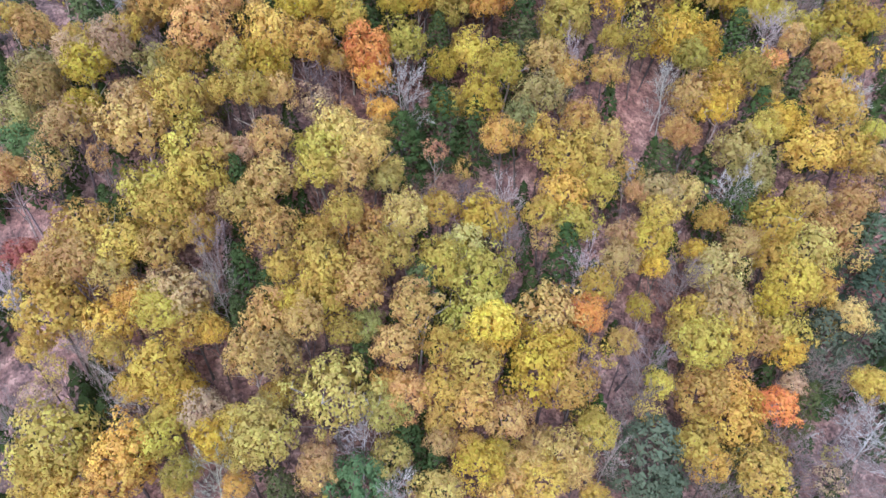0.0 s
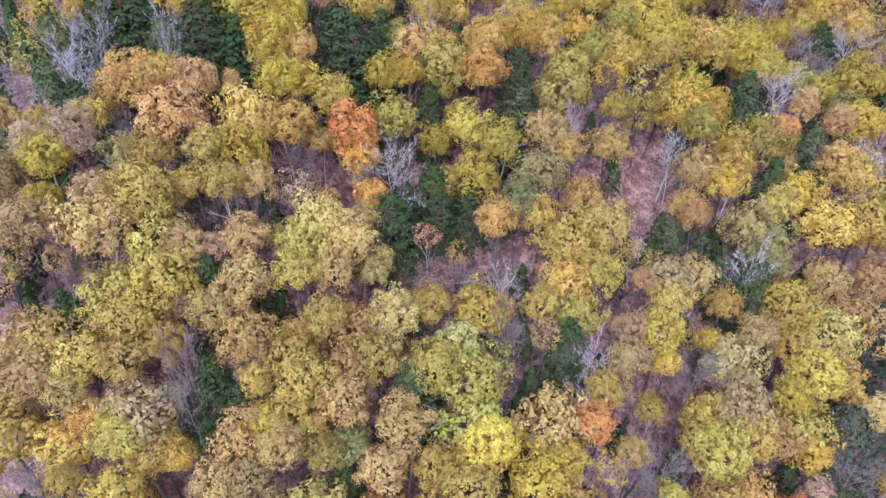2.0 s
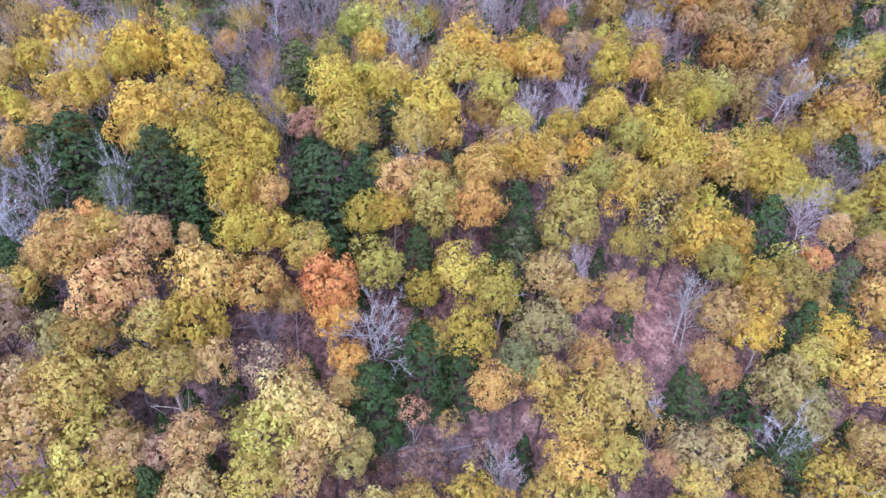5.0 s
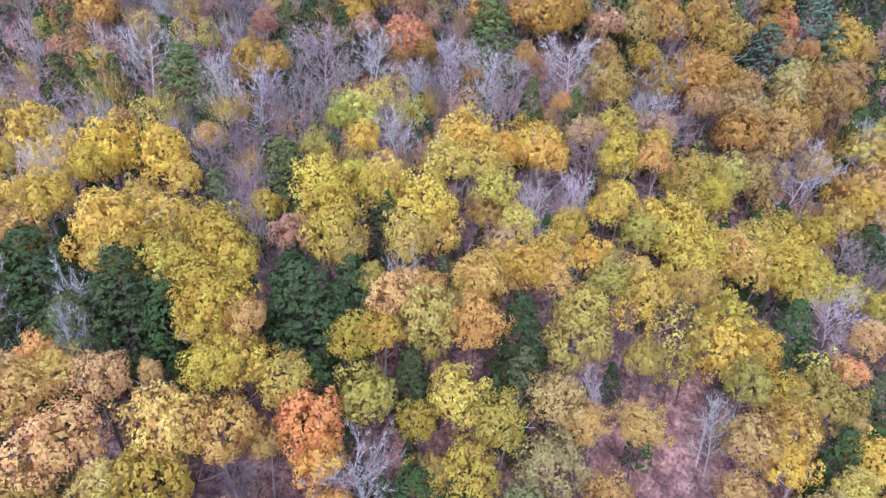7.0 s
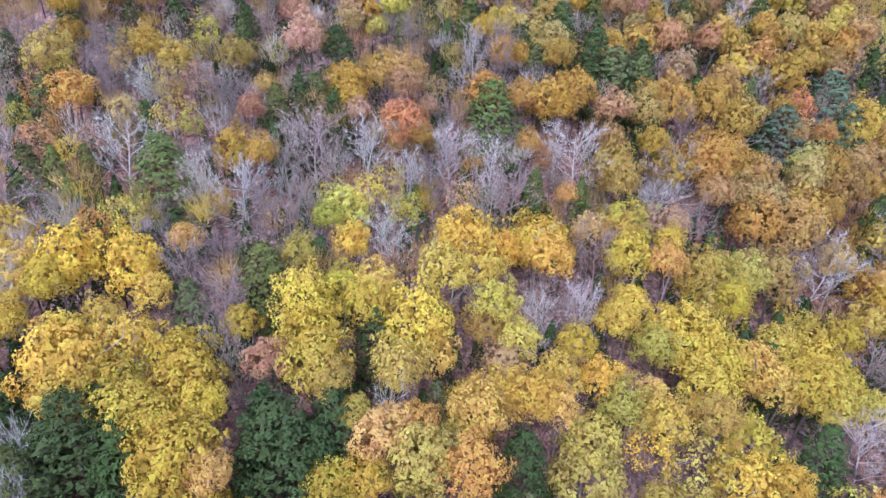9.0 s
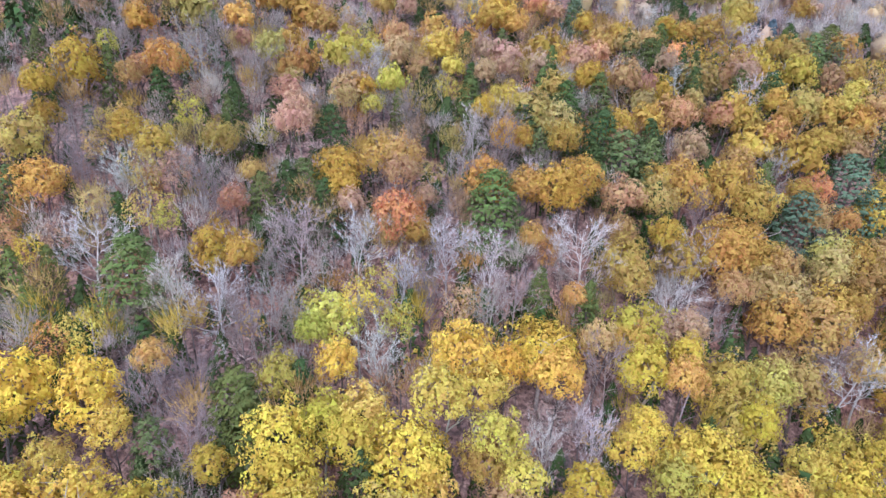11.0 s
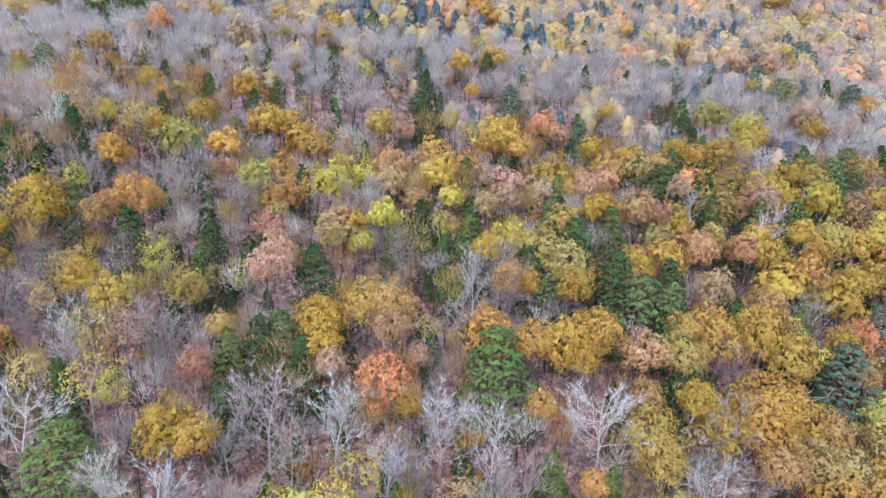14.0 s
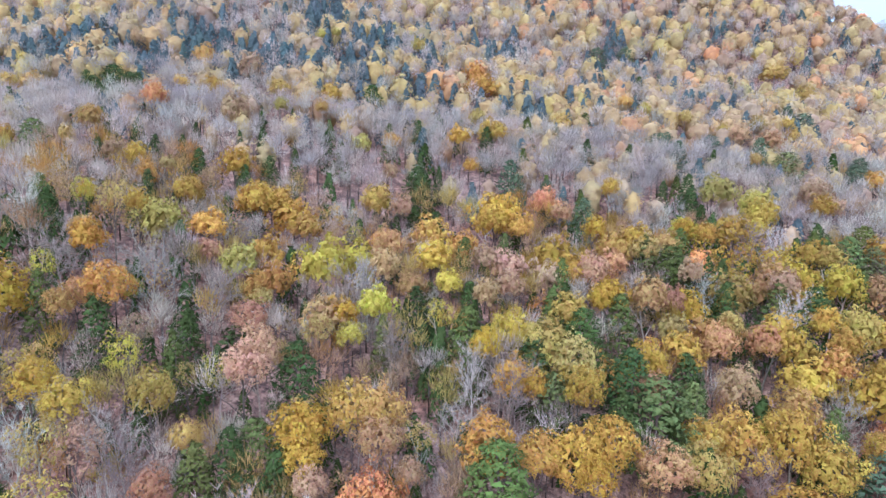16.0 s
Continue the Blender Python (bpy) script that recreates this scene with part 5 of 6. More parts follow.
leafy("orange+pink", 53.9, 163.9, 3.3, 12.8)
leafy("amber+rust", 36.3, 165.0, 3.3, 15.5)
leafy("ochre", -40.5, 180.0, 2.8, 13.1)
leafy("ochre", 65.2, 162.4, 3.0, 14.4)
leafy("ochre", 56.1, 164.0, 4.2, 13.8)
leafy("gold", 30.7, 166.5, 2.9, 14.5)
leafy("ochre", -23.7, 184.6, 4.6, 13.3)
leafy("gold+ochre", -30.4, 184.9, 3.8, 13.8)
leafy("pink", 11.8, 177.0, 3.1, 13.3)
leafy("pink", 15.9, 174.7, 3.6, 13.6)
needle("hemlock", -47.5, 180.0, 2.0, 11.7)
leafy("tan", -41.8, 182.6, 2.3, 12.3)
needle("cedar", 23.5, 169.8, 2.3, 12.5)
needle("cedar", 8.2, 179.6, 2.5, 12.0)
leafy("pink", 21.7, 171.9, 3.5, 12.9)
leafy("rust", 40.9, 170.3, 2.9, 14.1)
leafy("amber", -49.8, 184.4, 2.3, 13.0)
leafy("ochre+amber", 8.3, 182.8, 3.8, 13.6)
leafy("ochre", -27.3, 189.0, 3.3, 14.1)
leafy("ochre+amber", 2.1, 185.6, 4.7, 13.8)
leafy("gold", 44.3, 171.4, 3.5, 12.9)
leafy("ochre", 65.7, 168.0, 2.8, 13.6)
bare("white", 58.8, 169.7, 2.9, 13.9)
leafy("rust", 29.3, 174.3, 3.7, 14.0)
leafy("olive", -48.0, 189.1, 1.8, 11.7)
needle("cedar", 15.5, 182.7, 2.4, 11.2)
leafy("ochre", 26.1, 176.4, 3.7, 13.5)
leafy("olive+ochre", 70.1, 167.5, 3.7, 14.7)
leafy("ochre", 80.1, 166.1, 4.3, 14.3)
leafy("orange+pink", 34.2, 177.4, 2.6, 14.2)
leafy("amber", -84.1, 196.7, 1.8, 12.4)
needle("hemlock", 52.0, 173.5, 2.9, 11.7)
leafy("ochre", 13.3, 184.5, 3.2, 14.3)
leafy("ochre", -55.1, 191.3, 2.3, 12.6)
leafy("ochre+gold", 23.3, 179.5, 4.4, 13.2)
leafy("pink", -4.0, 191.9, 2.7, 14.6)
leafy("ochre", 75.6, 167.8, 3.7, 13.7)
needle("hemlock", -34.9, 193.1, 2.2, 11.7)
leafy("pink", -60.3, 192.6, 2.5, 11.6)
bare("white", 49.3, 175.1, 2.6, 12.9)
needle("hemlock", 66.6, 172.8, 4.2, 13.8)
leafy("pink", 47.0, 176.8, 2.4, 13.5)
leafy("ochre", -37.2, 194.8, 3.5, 13.6)
needle("pine", -80.2, 199.1, 4.2, 13.0, pine=True)
leafy("lime", 79.0, 168.6, 3.0, 13.9)
needle("hemlock", -44.7, 195.2, 2.5, 11.2)
needle("cedar", 61.6, 174.8, 3.0, 12.3)
leafy("pale+ochre", -9.6, 195.7, 4.1, 14.1)
needle("hemlock", -65.9, 197.1, 1.6, 10.5)
leafy("tan", -73.3, 198.6, 1.7, 12.4)
leafy("ochre", 18.5, 185.6, 3.2, 13.9)
leafy("amber+tan", 54.3, 176.8, 4.9, 14.3)
needle("hemlock", -54.3, 197.2, 2.2, 11.2)
needle("cedar", 45.1, 180.8, 4.3, 13.1)
needle("hemlock", -31.4, 198.0, 2.6, 11.6)
leafy("pink", 62.5, 175.5, 3.0, 14.0)
needle("cedar", 41.1, 182.5, 2.8, 13.0)
needle("hemlock", -49.3, 198.6, 2.0, 11.3)
needle("hemlock", 51.8, 180.6, 2.6, 11.6)
leafy("tan", 86.3, 169.9, 3.7, 13.1)
leafy("gold", 32.5, 185.0, 2.5, 15.0)
leafy("tan", -70.5, 202.2, 2.7, 15.1)
leafy("ochre+gold", 14.9, 191.0, 5.4, 13.8)
leafy("tan", 41.6, 183.8, 3.3, 14.2)
leafy("ochre+tan", 36.5, 185.5, 4.5, 14.2)
leafy("ochre+orange", -70.9, 204.3, 2.7, 14.6)
leafy("lime", 83.5, 173.2, 2.4, 14.0)
leafy("orange", 50.8, 182.3, 2.9, 13.3)
leafy("amber+pink", 63.4, 180.5, 4.3, 13.3)
leafy("ochre+gold", 68.2, 178.6, 4.3, 13.2)
leafy("ochre", 40.5, 185.9, 3.3, 14.4)
needle("hemlock", -62.3, 206.6, 2.4, 11.1)
needle("hemlock", -40.0, 205.6, 1.4, 10.9)
needle("cedar", 78.5, 179.3, 2.5, 13.3)
needle("hemlock", -0.4, 201.3, 3.1, 12.8)
needle("cedar", 49.0, 186.9, 2.9, 13.2)
leafy("lime+gold", 74.7, 178.7, 3.7, 14.7)
leafy("orange+pink", 81.3, 178.7, 3.2, 14.2)
leafy("tan", 47.3, 187.3, 2.8, 12.8)
needle("hemlock", -49.9, 206.7, 1.6, 10.6)
needle("hemlock", -28.3, 206.3, 1.8, 10.3)
leafy("pink", -76.9, 213.5, 2.3, 11.7)
leafy("ochre", 85.8, 179.1, 3.1, 15.2)
leafy("rust", 27.8, 193.9, 2.6, 14.3)
leafy("gold+ochre", 67.9, 183.2, 5.1, 14.5)
needle("hemlock", -1.4, 204.8, 4.2, 12.9)
needle("hemlock", -36.8, 210.4, 1.3, 10.4)
needle("spruce", 32.6, 195.7, 3.0, 12.6, pine=True)
leafy("pink", -7.6, 208.5, 2.4, 11.3)
leafy("gold", 52.0, 192.6, 2.6, 13.6)
leafy("orange+pink", 25.4, 199.7, 3.5, 14.6)
leafy("ochre+olive", 77.4, 186.6, 3.2, 13.7)
leafy("ochre", 56.5, 193.9, 3.0, 12.9)
needle("spruce", 19.3, 203.9, 2.9, 12.2, pine=True)
needle("hemlock", 58.3, 195.0, 2.5, 12.8)
needle("hemlock", 3.0, 211.3, 1.4, 9.8)
leafy("ochre", 75.1, 188.9, 3.3, 14.2)
needle("hemlock", -23.4, 215.8, 2.1, 10.6)
needle("spruce", 26.3, 204.1, 2.4, 12.0, pine=True)
bare("mauve", 91.1, 189.0, 3.5, 13.4)
leafy("lime", 53.0, 196.3, 3.2, 13.1)
leafy("tan", -66.0, 221.8, 3.6, 14.1)
needle("hemlock", -1.4, 212.2, 1.6, 11.2)
leafy("pink", -45.7, 219.2, 4.1, 13.6)
leafy("pale", -15.2, 215.8, 2.7, 13.6)
needle("pine", 88.9, 191.2, 3.4, 13.1, pine=True)
needle("pine", 84.8, 192.6, 3.9, 14.1, pine=True)
bare("mauve", 65.3, 193.2, 4.0, 13.2)
leafy("ochre", 10.3, 210.6, 2.2, 13.2)
leafy("ochre", 62.0, 194.6, 4.1, 14.1)
needle("hemlock", -39.9, 220.7, 1.3, 10.1)
needle("hemlock", 81.8, 195.2, 2.5, 11.9)
needle("spruce", 18.7, 208.1, 3.4, 13.3, pine=True)
needle("cedar", 79.9, 196.2, 2.7, 12.2)
leafy("tan", -8.3, 216.9, 2.6, 14.4)
bare("white", 72.3, 196.3, 3.3, 12.0)
leafy("ochre+amber", 92.3, 193.2, 4.1, 14.6)
leafy("ochre", 40.5, 205.1, 2.4, 13.7)
leafy("ochre", 69.4, 198.7, 2.7, 12.0)
needle("cedar", 91.7, 198.6, 4.8, 13.5)
leafy("pale", -111.0, 235.6, 2.9, 14.0)
needle("hemlock", 83.4, 200.8, 2.9, 11.6)
leafy("ochre+lime", 69.7, 199.9, 3.5, 14.4)
needle("hemlock", -87.0, 236.3, 3.3, 11.8)
needle("hemlock", -89.5, 236.9, 3.9, 13.5)
needle("hemlock", -33.6, 225.1, 1.1, 10.3)
leafy("pale", -107.5, 240.4, 3.9, 14.4)
needle("hemlock", -79.4, 240.4, 4.6, 14.2)
needle("hemlock", 59.4, 209.1, 2.8, 12.1)
needle("hemlock", -94.4, 242.6, 2.7, 12.1)
leafy("pale", -36.9, 226.8, 2.0, 13.8)
needle("hemlock", -82.7, 242.9, 4.1, 13.5)
needle("hemlock", -87.6, 244.4, 5.7, 14.2)
leafy("pale+ochre", -58.6, 238.6, 3.4, 13.7)
leafy("pale", -68.4, 242.8, 2.4, 13.6)
needle("hemlock", -65.6, 242.2, 1.5, 10.1)
leafy("ochre", -58.0, 238.9, 3.4, 14.1)
leafy("ochre", 7.7, 218.1, 3.1, 15.3)
leafy("pale", -27.3, 228.7, 1.9, 12.3)
needle("hemlock", -2.6, 228.5, 2.4, 12.2)
needle("hemlock", 53.5, 210.0, 2.0, 11.6)
leafy("pale", -118.3, 253.2, 2.5, 11.2)
leafy("ochre", 74.0, 206.6, 4.1, 14.3)
leafy("pale", -42.7, 247.2, 3.6, 13.0)
needle("hemlock", -23.0, 246.9, 2.1, 10.6)
leafy("ochre", -28.6, 248.4, 3.6, 14.6)
leafy("olive+pale", 66.4, 211.8, 4.7, 14.8)
needle("hemlock", 60.6, 213.8, 2.8, 13.1)
needle("hemlock", 14.6, 226.6, 2.5, 12.6)
needle("hemlock", -5.6, 243.6, 2.7, 11.2)
needle("hemlock", -16.8, 249.0, 3.9, 14.2)
bare("mauve", 98.2, 212.9, 5.5, 11.9)
leafy("ochre", 92.3, 214.4, 3.6, 13.4)
bare("mauve", 88.3, 215.2, 5.5, 13.0)
leafy("olive+lime", 76.8, 215.3, 4.8, 14.0)
leafy("pale+gold", 16.1, 230.6, 4.3, 14.1)
leafy("pink", -54.7, 259.2, 4.5, 14.9)
leafy("rust", 94.1, 217.5, 1.9, 12.9)
leafy("pale", 13.2, 245.9, 3.0, 14.2)
leafy("pink", 96.1, 217.3, 3.5, 14.1)
leafy("pink", 93.7, 219.6, 4.0, 14.1)
leafy("pink", -92.9, 267.7, 2.7, 15.9)
leafy("tan", -72.7, 269.2, 4.1, 14.1)
needle("spruce", 67.7, 239.2, 3.0, 13.1, pine=True)
leafy("tan", 87.3, 236.1, 2.1, 14.7)
needle("spruce", 67.2, 253.5, 5.4, 13.1, pine=True)
needle("spruce", 92.6, 244.0, 3.1, 13.4, pine=True)
leafy("rust", 76.4, 255.7, 5.2, 13.0)
needle("pine", 98.9, 242.5, 5.2, 13.2, pine=True)
needle("spruce", 113.9, 235.6, 3.3, 13.5, pine=True)
leafy("pale", 38.8, 258.1, 3.5, 13.8)
needle("spruce", 71.0, 258.0, 3.0, 12.1, pine=True)
leafy("ochre", 119.1, 235.9, 3.2, 12.6)
needle("spruce", 84.2, 257.1, 5.1, 13.0, pine=True)
needle("hemlock", 47.5, 264.1, 3.0, 11.8)
needle("spruce", 99.2, 257.4, 3.8, 13.9, pine=True)
needle("spruce", 120.5, 244.0, 4.2, 13.0, pine=True)
leafy("pale", 60.7, 266.8, 1.7, 11.7)
leafy("rust", 118.4, 258.7, 4.6, 14.1)
leafy("rust", 105.2, 262.9, 4.0, 13.7)
leafy("pink", 95.8, 263.4, 4.0, 13.8)
leafy("ochre+amber", 16.1, 274.5, 6.3, 14.1)
leafy("pale", 81.0, 270.4, 2.8, 13.9)
leafy("pale", -39.1, 286.9, 2.2, 13.3)
leafy("pale", 93.0, 269.6, 1.8, 11.9)
leafy("pale", -34.4, 290.2, 1.9, 13.5)
leafy("orange+ochre", 13.7, 284.3, 4.8, 14.8)
leafy("pale", 70.5, 278.7, 2.8, 14.1)
leafy("pale", 106.9, 275.4, 3.4, 13.1)
leafy("pale", 115.6, 272.9, 2.5, 14.2)
leafy("pale", 64.5, 280.0, 2.8, 13.4)
leafy("pale", 118.0, 275.0, 3.4, 12.5)
leafy("pale", -6.2, 296.4, 3.4, 14.1)
needle("spruce", 129.0, 287.4, 5.1, 12.9, pine=True)
needle("spruce", 125.1, 290.6, 3.5, 13.0, pine=True)
needle("hemlock", 77.1, 307.2, 2.8, 12.0)
leafy("pale", 146.0, 317.9, 5.1, 14.4)
needle("spruce", 88.4, 318.0, 1.7, 10.7, pine=True)
needle("spruce", 117.4, 320.1, 2.2, 12.1, pine=True)
leafy("pale", 139.4, 328.2, 6.6, 15.0)
needle("spruce", 66.8, 332.7, 5.2, 13.2, pine=True)
needle("spruce", 80.0, 337.8, 5.3, 14.2, pine=True)

# Fallen and leaning stems: tint, foot x, y, top x, y
fallen("white", 35.2, 90.6, 32.5, 85.7)
fallen("white", 27.3, 79.5, 29.3, 76.1)
fallen("dark", -50.5, 49.9, -47.8, 46.9)
fallen("grey", -38.0, 43.9, -33.8, 44.5)
fallen("dark", 42.9, 44.4, 49.0, 48.5)
fallen("dark", 51.3, 48.2, 54.2, 49.8)
fallen("dark", 22.1, 50.2, 24.6, 52.9)
fallen("dark", 35.9, 100.4, 31.3, 91.5)
fallen("white", 47.3, 48.5, 51.5, 50.1)
fallen("white", -6.6, 70.1, -1.9, 72.5)
fallen("white", 0.5, 72.5, 5.4, 73.3)
fallen("white", 20.5, 116.8, 23.3, 120.9)
fallen("dark", -59.5, 102.3, -55.0, 97.2)
fallen("white", -35.4, 121.4, -34.0, 119.6)
fallen("white", -24.7, 103.0, -22.1, 104.0)
fallen("grey", -29.6, 47.1, -26.6, 44.6)
fallen("white", 35.2, 72.0, 31.5, 68.3)
fallen("white", -4.5, 97.1, -1.1, 99.0)

# ---- undergrowth and lesser trees in the gaps ----
CLEAR = [(-16.3, 77.5, 4.5), (0.3, 74.3, 5.5), (2.0, 74.2, 5.0), (2.4, 71.6, 3.5), (-1.6, 76.1, 2.5), (30.1, 91.4, 7.0), (31.3, 84.1, 5.0), (26.7, 60.1, 5.0), (4.0, 74.9, 4.0), (-47.1, 47.1, 5.0), (24.2, 50.3, 3.5), (-24.1, 108.8, 4.0), (30.4, 89.0, 5.0), (32.2, 84.1, 5.0), (26.3, 79.3, 4.0)]


def undergrowth():
    r = np.random.default_rng(21)
    made = 0
    for turn in range(5600):
        x, y = r.uniform(-105, 125), r.uniform(30 if turn < 2600 else 105, 200)
        if abs(x) > 45 + 0.62 * y or any((x - a) ** 2 + (y - b) ** 2 < c * c for a, b, c in CLEAR):
            continue
        size = r.uniform(1.3, 2.4)
        if any((x - a) ** 2 + (y - b) ** 2 < ((0.7 if y < 105 else 0.6 if turn < 4000 else 0.48) * c + 0.45 * size) ** 2 for a, b, c in placed):
            continue
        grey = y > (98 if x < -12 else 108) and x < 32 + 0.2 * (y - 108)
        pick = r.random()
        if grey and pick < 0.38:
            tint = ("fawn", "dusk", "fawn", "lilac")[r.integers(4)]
            if made < 380:
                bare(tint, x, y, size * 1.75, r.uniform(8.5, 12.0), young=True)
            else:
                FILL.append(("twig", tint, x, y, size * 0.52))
                placed.append((x, y, size * 1.2))
        elif not grey and y > 62 and pick < 0.28:
            leafy(("ochre", "gold", "ochre", "tan", "lime")[r.integers(5)], x, y, size * 1.45, r.uniform(8.5, 12), young=True)
        elif pick < 0.42 and not grey:
            bare(("mauve", "brown", "brown")[r.integers(3)], x, y, size * 1.2, r.uniform(5, 9), young=True)
        elif pick < (0.54 if grey else 0.88):
            if made < 560:
                needle("hemlock", x, y, size * 1.15, r.uniform(5, 9.5), young=True)
            else:
                FILL.append(("brush_needle", "hemlock", x, y, size * 0.36))
                placed.append((x, y, size))
        else:
            tint = ("tan", "pink", "pale", "ochre", "rust", "amber")[r.integers(6)]
            if made < 620:
                leafy(tint, x, y, size * (1.4 if grey else 1.0), r.uniform(6.5, 10), thin=True, young=True)
            else:
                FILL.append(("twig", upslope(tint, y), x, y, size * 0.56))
                placed.append((x, y, size * 1.2))
        made += 1
    return made


undergrowth()

# ---- the woods beyond: trees past counting, joined ----
def far_crown(seed, n=90, leaf=0.5):
    """A full crown that reaches well down the stem: an uneven heart of boughs, leaf sprays over and round it."""
    r = np.random.default_rng(seed)
    lobes = unit(r.normal(0, 1, (7, 3)) + np.array([0, 0, 0.2]))
    size = np.array([r.uniform(2.5, 3.2), r.uniform(2.5, 3.2), r.uniform(3.6, 4.4)])

    def reach(way):
        return 0.7 + 0.42 * np.max(np.clip(way @ lobes.T, 0, 1) ** 4, axis=1, keepdims=True)

    ring, sides = 5, 7
    up = np.repeat(np.sin(np.linspace(-1.35, 1.35, ring)), sides)
    th = np.tile(np.arange(sides) * 2 * math.pi / sides, ring) + np.repeat(np.arange(ring) * 0.45, sides)
    way = np.stack([np.sqrt(1 - up * up) * np.cos(th), np.sqrt(1 - up * up) * np.sin(th), up], -1)
    centre = np.array([0, 0, 6.6])
    heart = way * size * reach(way) * r.uniform(0.72, 0.9, (len(way), 1)) + centre
    i = (np.arange(ring - 1)[:, None] * sides + np.arange(sides)[None]).ravel()
    j = (np.arange(ring - 1)[:, None] * sides + (np.arange(sides)[None] + 1) % sides).ravel()
    hull = np.concatenate([np.stack([i, j, j + sides, i + sides], -1), [[28, 29, 30, 31], [28, 31, 32, 34], [32, 33, 34, -1]]])
    out = unit(r.normal(0, 1, (n, 3)) + np.array([0, 0, 0.3]))
    places = out * size * reach(out) * r.uniform(0.86, 1.06, (n, 1)) + centre
    v, q, nrm = cards(places, out + np.array([0, 0, 0.25]), leaf, r, 0.8)
    t, tq = tube([(0, 0, -1.5), (0, 0, 6)], [0.22, 0.12], 3)
    soft = unit(way / size + np.array([0, 0, 0.08]))
    return joined([(heart, hull), (v, q), (t, tq)]), len(heart) + len(v), np.concatenate([soft, nrm, unit(t * np.array([1, 1, 0]))])


def far_needles(seed, n=100):
    r = np.random.default_rng(seed)
    f = (np.arange(n) + 0.5) / n
    th = np.arange(n) * 2.4 + r.uniform(-0.3, 0.3, n)
    reach = (3.6 * (1 - f) ** 0.75 + 0.1) * r.uniform(0.75, 1.05, n)
    out = np.stack([np.cos(th), np.sin(th), np.zeros(n)], -1)
    places = out * (reach * 0.75)[:, None] + np.stack([0 * f, 0 * f, 1.5 + 9.5 * f], -1)
    v, q, nrm = cards(places, out + np.array([0, 0, 0.5]), 0.72, r, 0.7)
    t, tq = tube([(0, 0, -1.5), (0, 0, 5)], [0.2, 0.14], 3)
    return joined([(v, q), (t, tq)]), len(v), np.concatenate([nrm, unit(t * np.array([1, 1, 0]))])


def far_bare(seed, n=110, thick=0.04, haze=0, fine_size=0.3):
    """A leafless crown far off: a rounded cloud of fine twigs on a slender stem, the finest twigs in small sprays."""
    r = np.random.default_rng(seed)
    lobes = unit(r.normal(0, 1, (8, 3)) + np.array([0, 0, 0.3])) * r.uniform(0.9, 1.9, (8, 1)) * np.array([1, 1, 1.35])
    heart = np.array([0, 0, 7.3])
    pieces = []
    for k in range(n):
        lobe = lobes[k % 8]
        way = unit(r.normal(0, 1, 3) + unit(lobe) * 0.8 + np.array([0, 0, 0.5]))
        start = lobe * r.uniform(0.5, 1.0) + heart + way * r.uniform(0.1, 1.2)
        end = start + unit(way * 0.7 + np.array([0, 0, 1.1]) + r.normal(0, 0.3, 3)) * r.uniform(0.8, 2.0)
        pieces.append(sliver(start, end, thick, r))
    if haze:
        out = unit(r.normal(0, 1, (haze, 3)) + np.array([0, 0, 0.25]))
        spots = lobes[np.arange(haze) % 8] * r.uniform(0.4, 1.0, (haze, 1)) + heart + out * r.uniform(0.3, 1.6, (haze, 1))
        pieces.append(cards(spots, out + r.normal(0, 0.5, (haze, 3)), fine_size, r, 0.4)[:2])
    crown = sum(len(v) for v, _ in pieces)
    pieces.append(tube([(0, 0, -1.5), (0, 0, 6.5)], [0.12, 0.06], 3))
    v, q = joined(pieces)
    soft = unit(v - np.array([0, 0, 6.0]) + np.array([0, 0, 1.5]))
    fine = q[:, 3] < 0
    a, b, c = (v[q[:, i]] for i in range(3))
    turned = fine & (np.sum(np.cross(b - a, c - a) * soft[q[:, 0]], 1) < 0)
    q[turned] = q[turned][:, [0, 2, 1, 3]]
    return (v, q), crown, soft


KINDS = {"leaf": [far_crown(500 + s) for s in range(6)], "needle": [far_needles(520 + s) for s in range(4)], "twig": [far_bare(540 + s, 90, 0.06, 110, 0.25) for s in range(5)], "bush": [far_bare(560 + s, 84, 0.03) for s in range(4)],
         "mid_twig": [far_bare(580 + s, 230, 0.034, 130, 0.14) for s in range(5)], "mid_leaf": [far_crown(600 + s, 120, 0.44) for s in range(5)], "near_leaf": [far_crown(620 + s, 420, 0.24) for s in range(5)]}
# Stands of conifers on the far hill: x, y, radius.
STANDS = [(-111.0, 264.5, 14.0), (-77.0, 276.0, 12.0), (-55.0, 269.0, 10.0), (-38.0, 273.5, 10.0), (-22.5, 268.5, 10.0), (-4.5, 266.0, 10.0), (-17.0, 302.5, 12.0), (18.0, 331.0, 12.0),
          (73.0, 336.0, 12.0), (29.0, 266.0, 7.0), (69.0, 257.5, 6.0), (82.0, 255.5, 7.0), (131.0, 288.0, 8.0), (-87.5, 243.0, 7.0), (116.0, 242.5, 5.0), (-86.0, 289.0, 10.0), (-45.0, 320.0, 14.0), (100.0, 290.0, 7.0)]


def hazed(tint, kind):
    """Puts distance haze into the far leaf colour: tints are drawn towards a pale grey."""
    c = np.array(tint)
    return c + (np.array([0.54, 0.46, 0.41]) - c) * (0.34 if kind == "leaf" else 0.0)


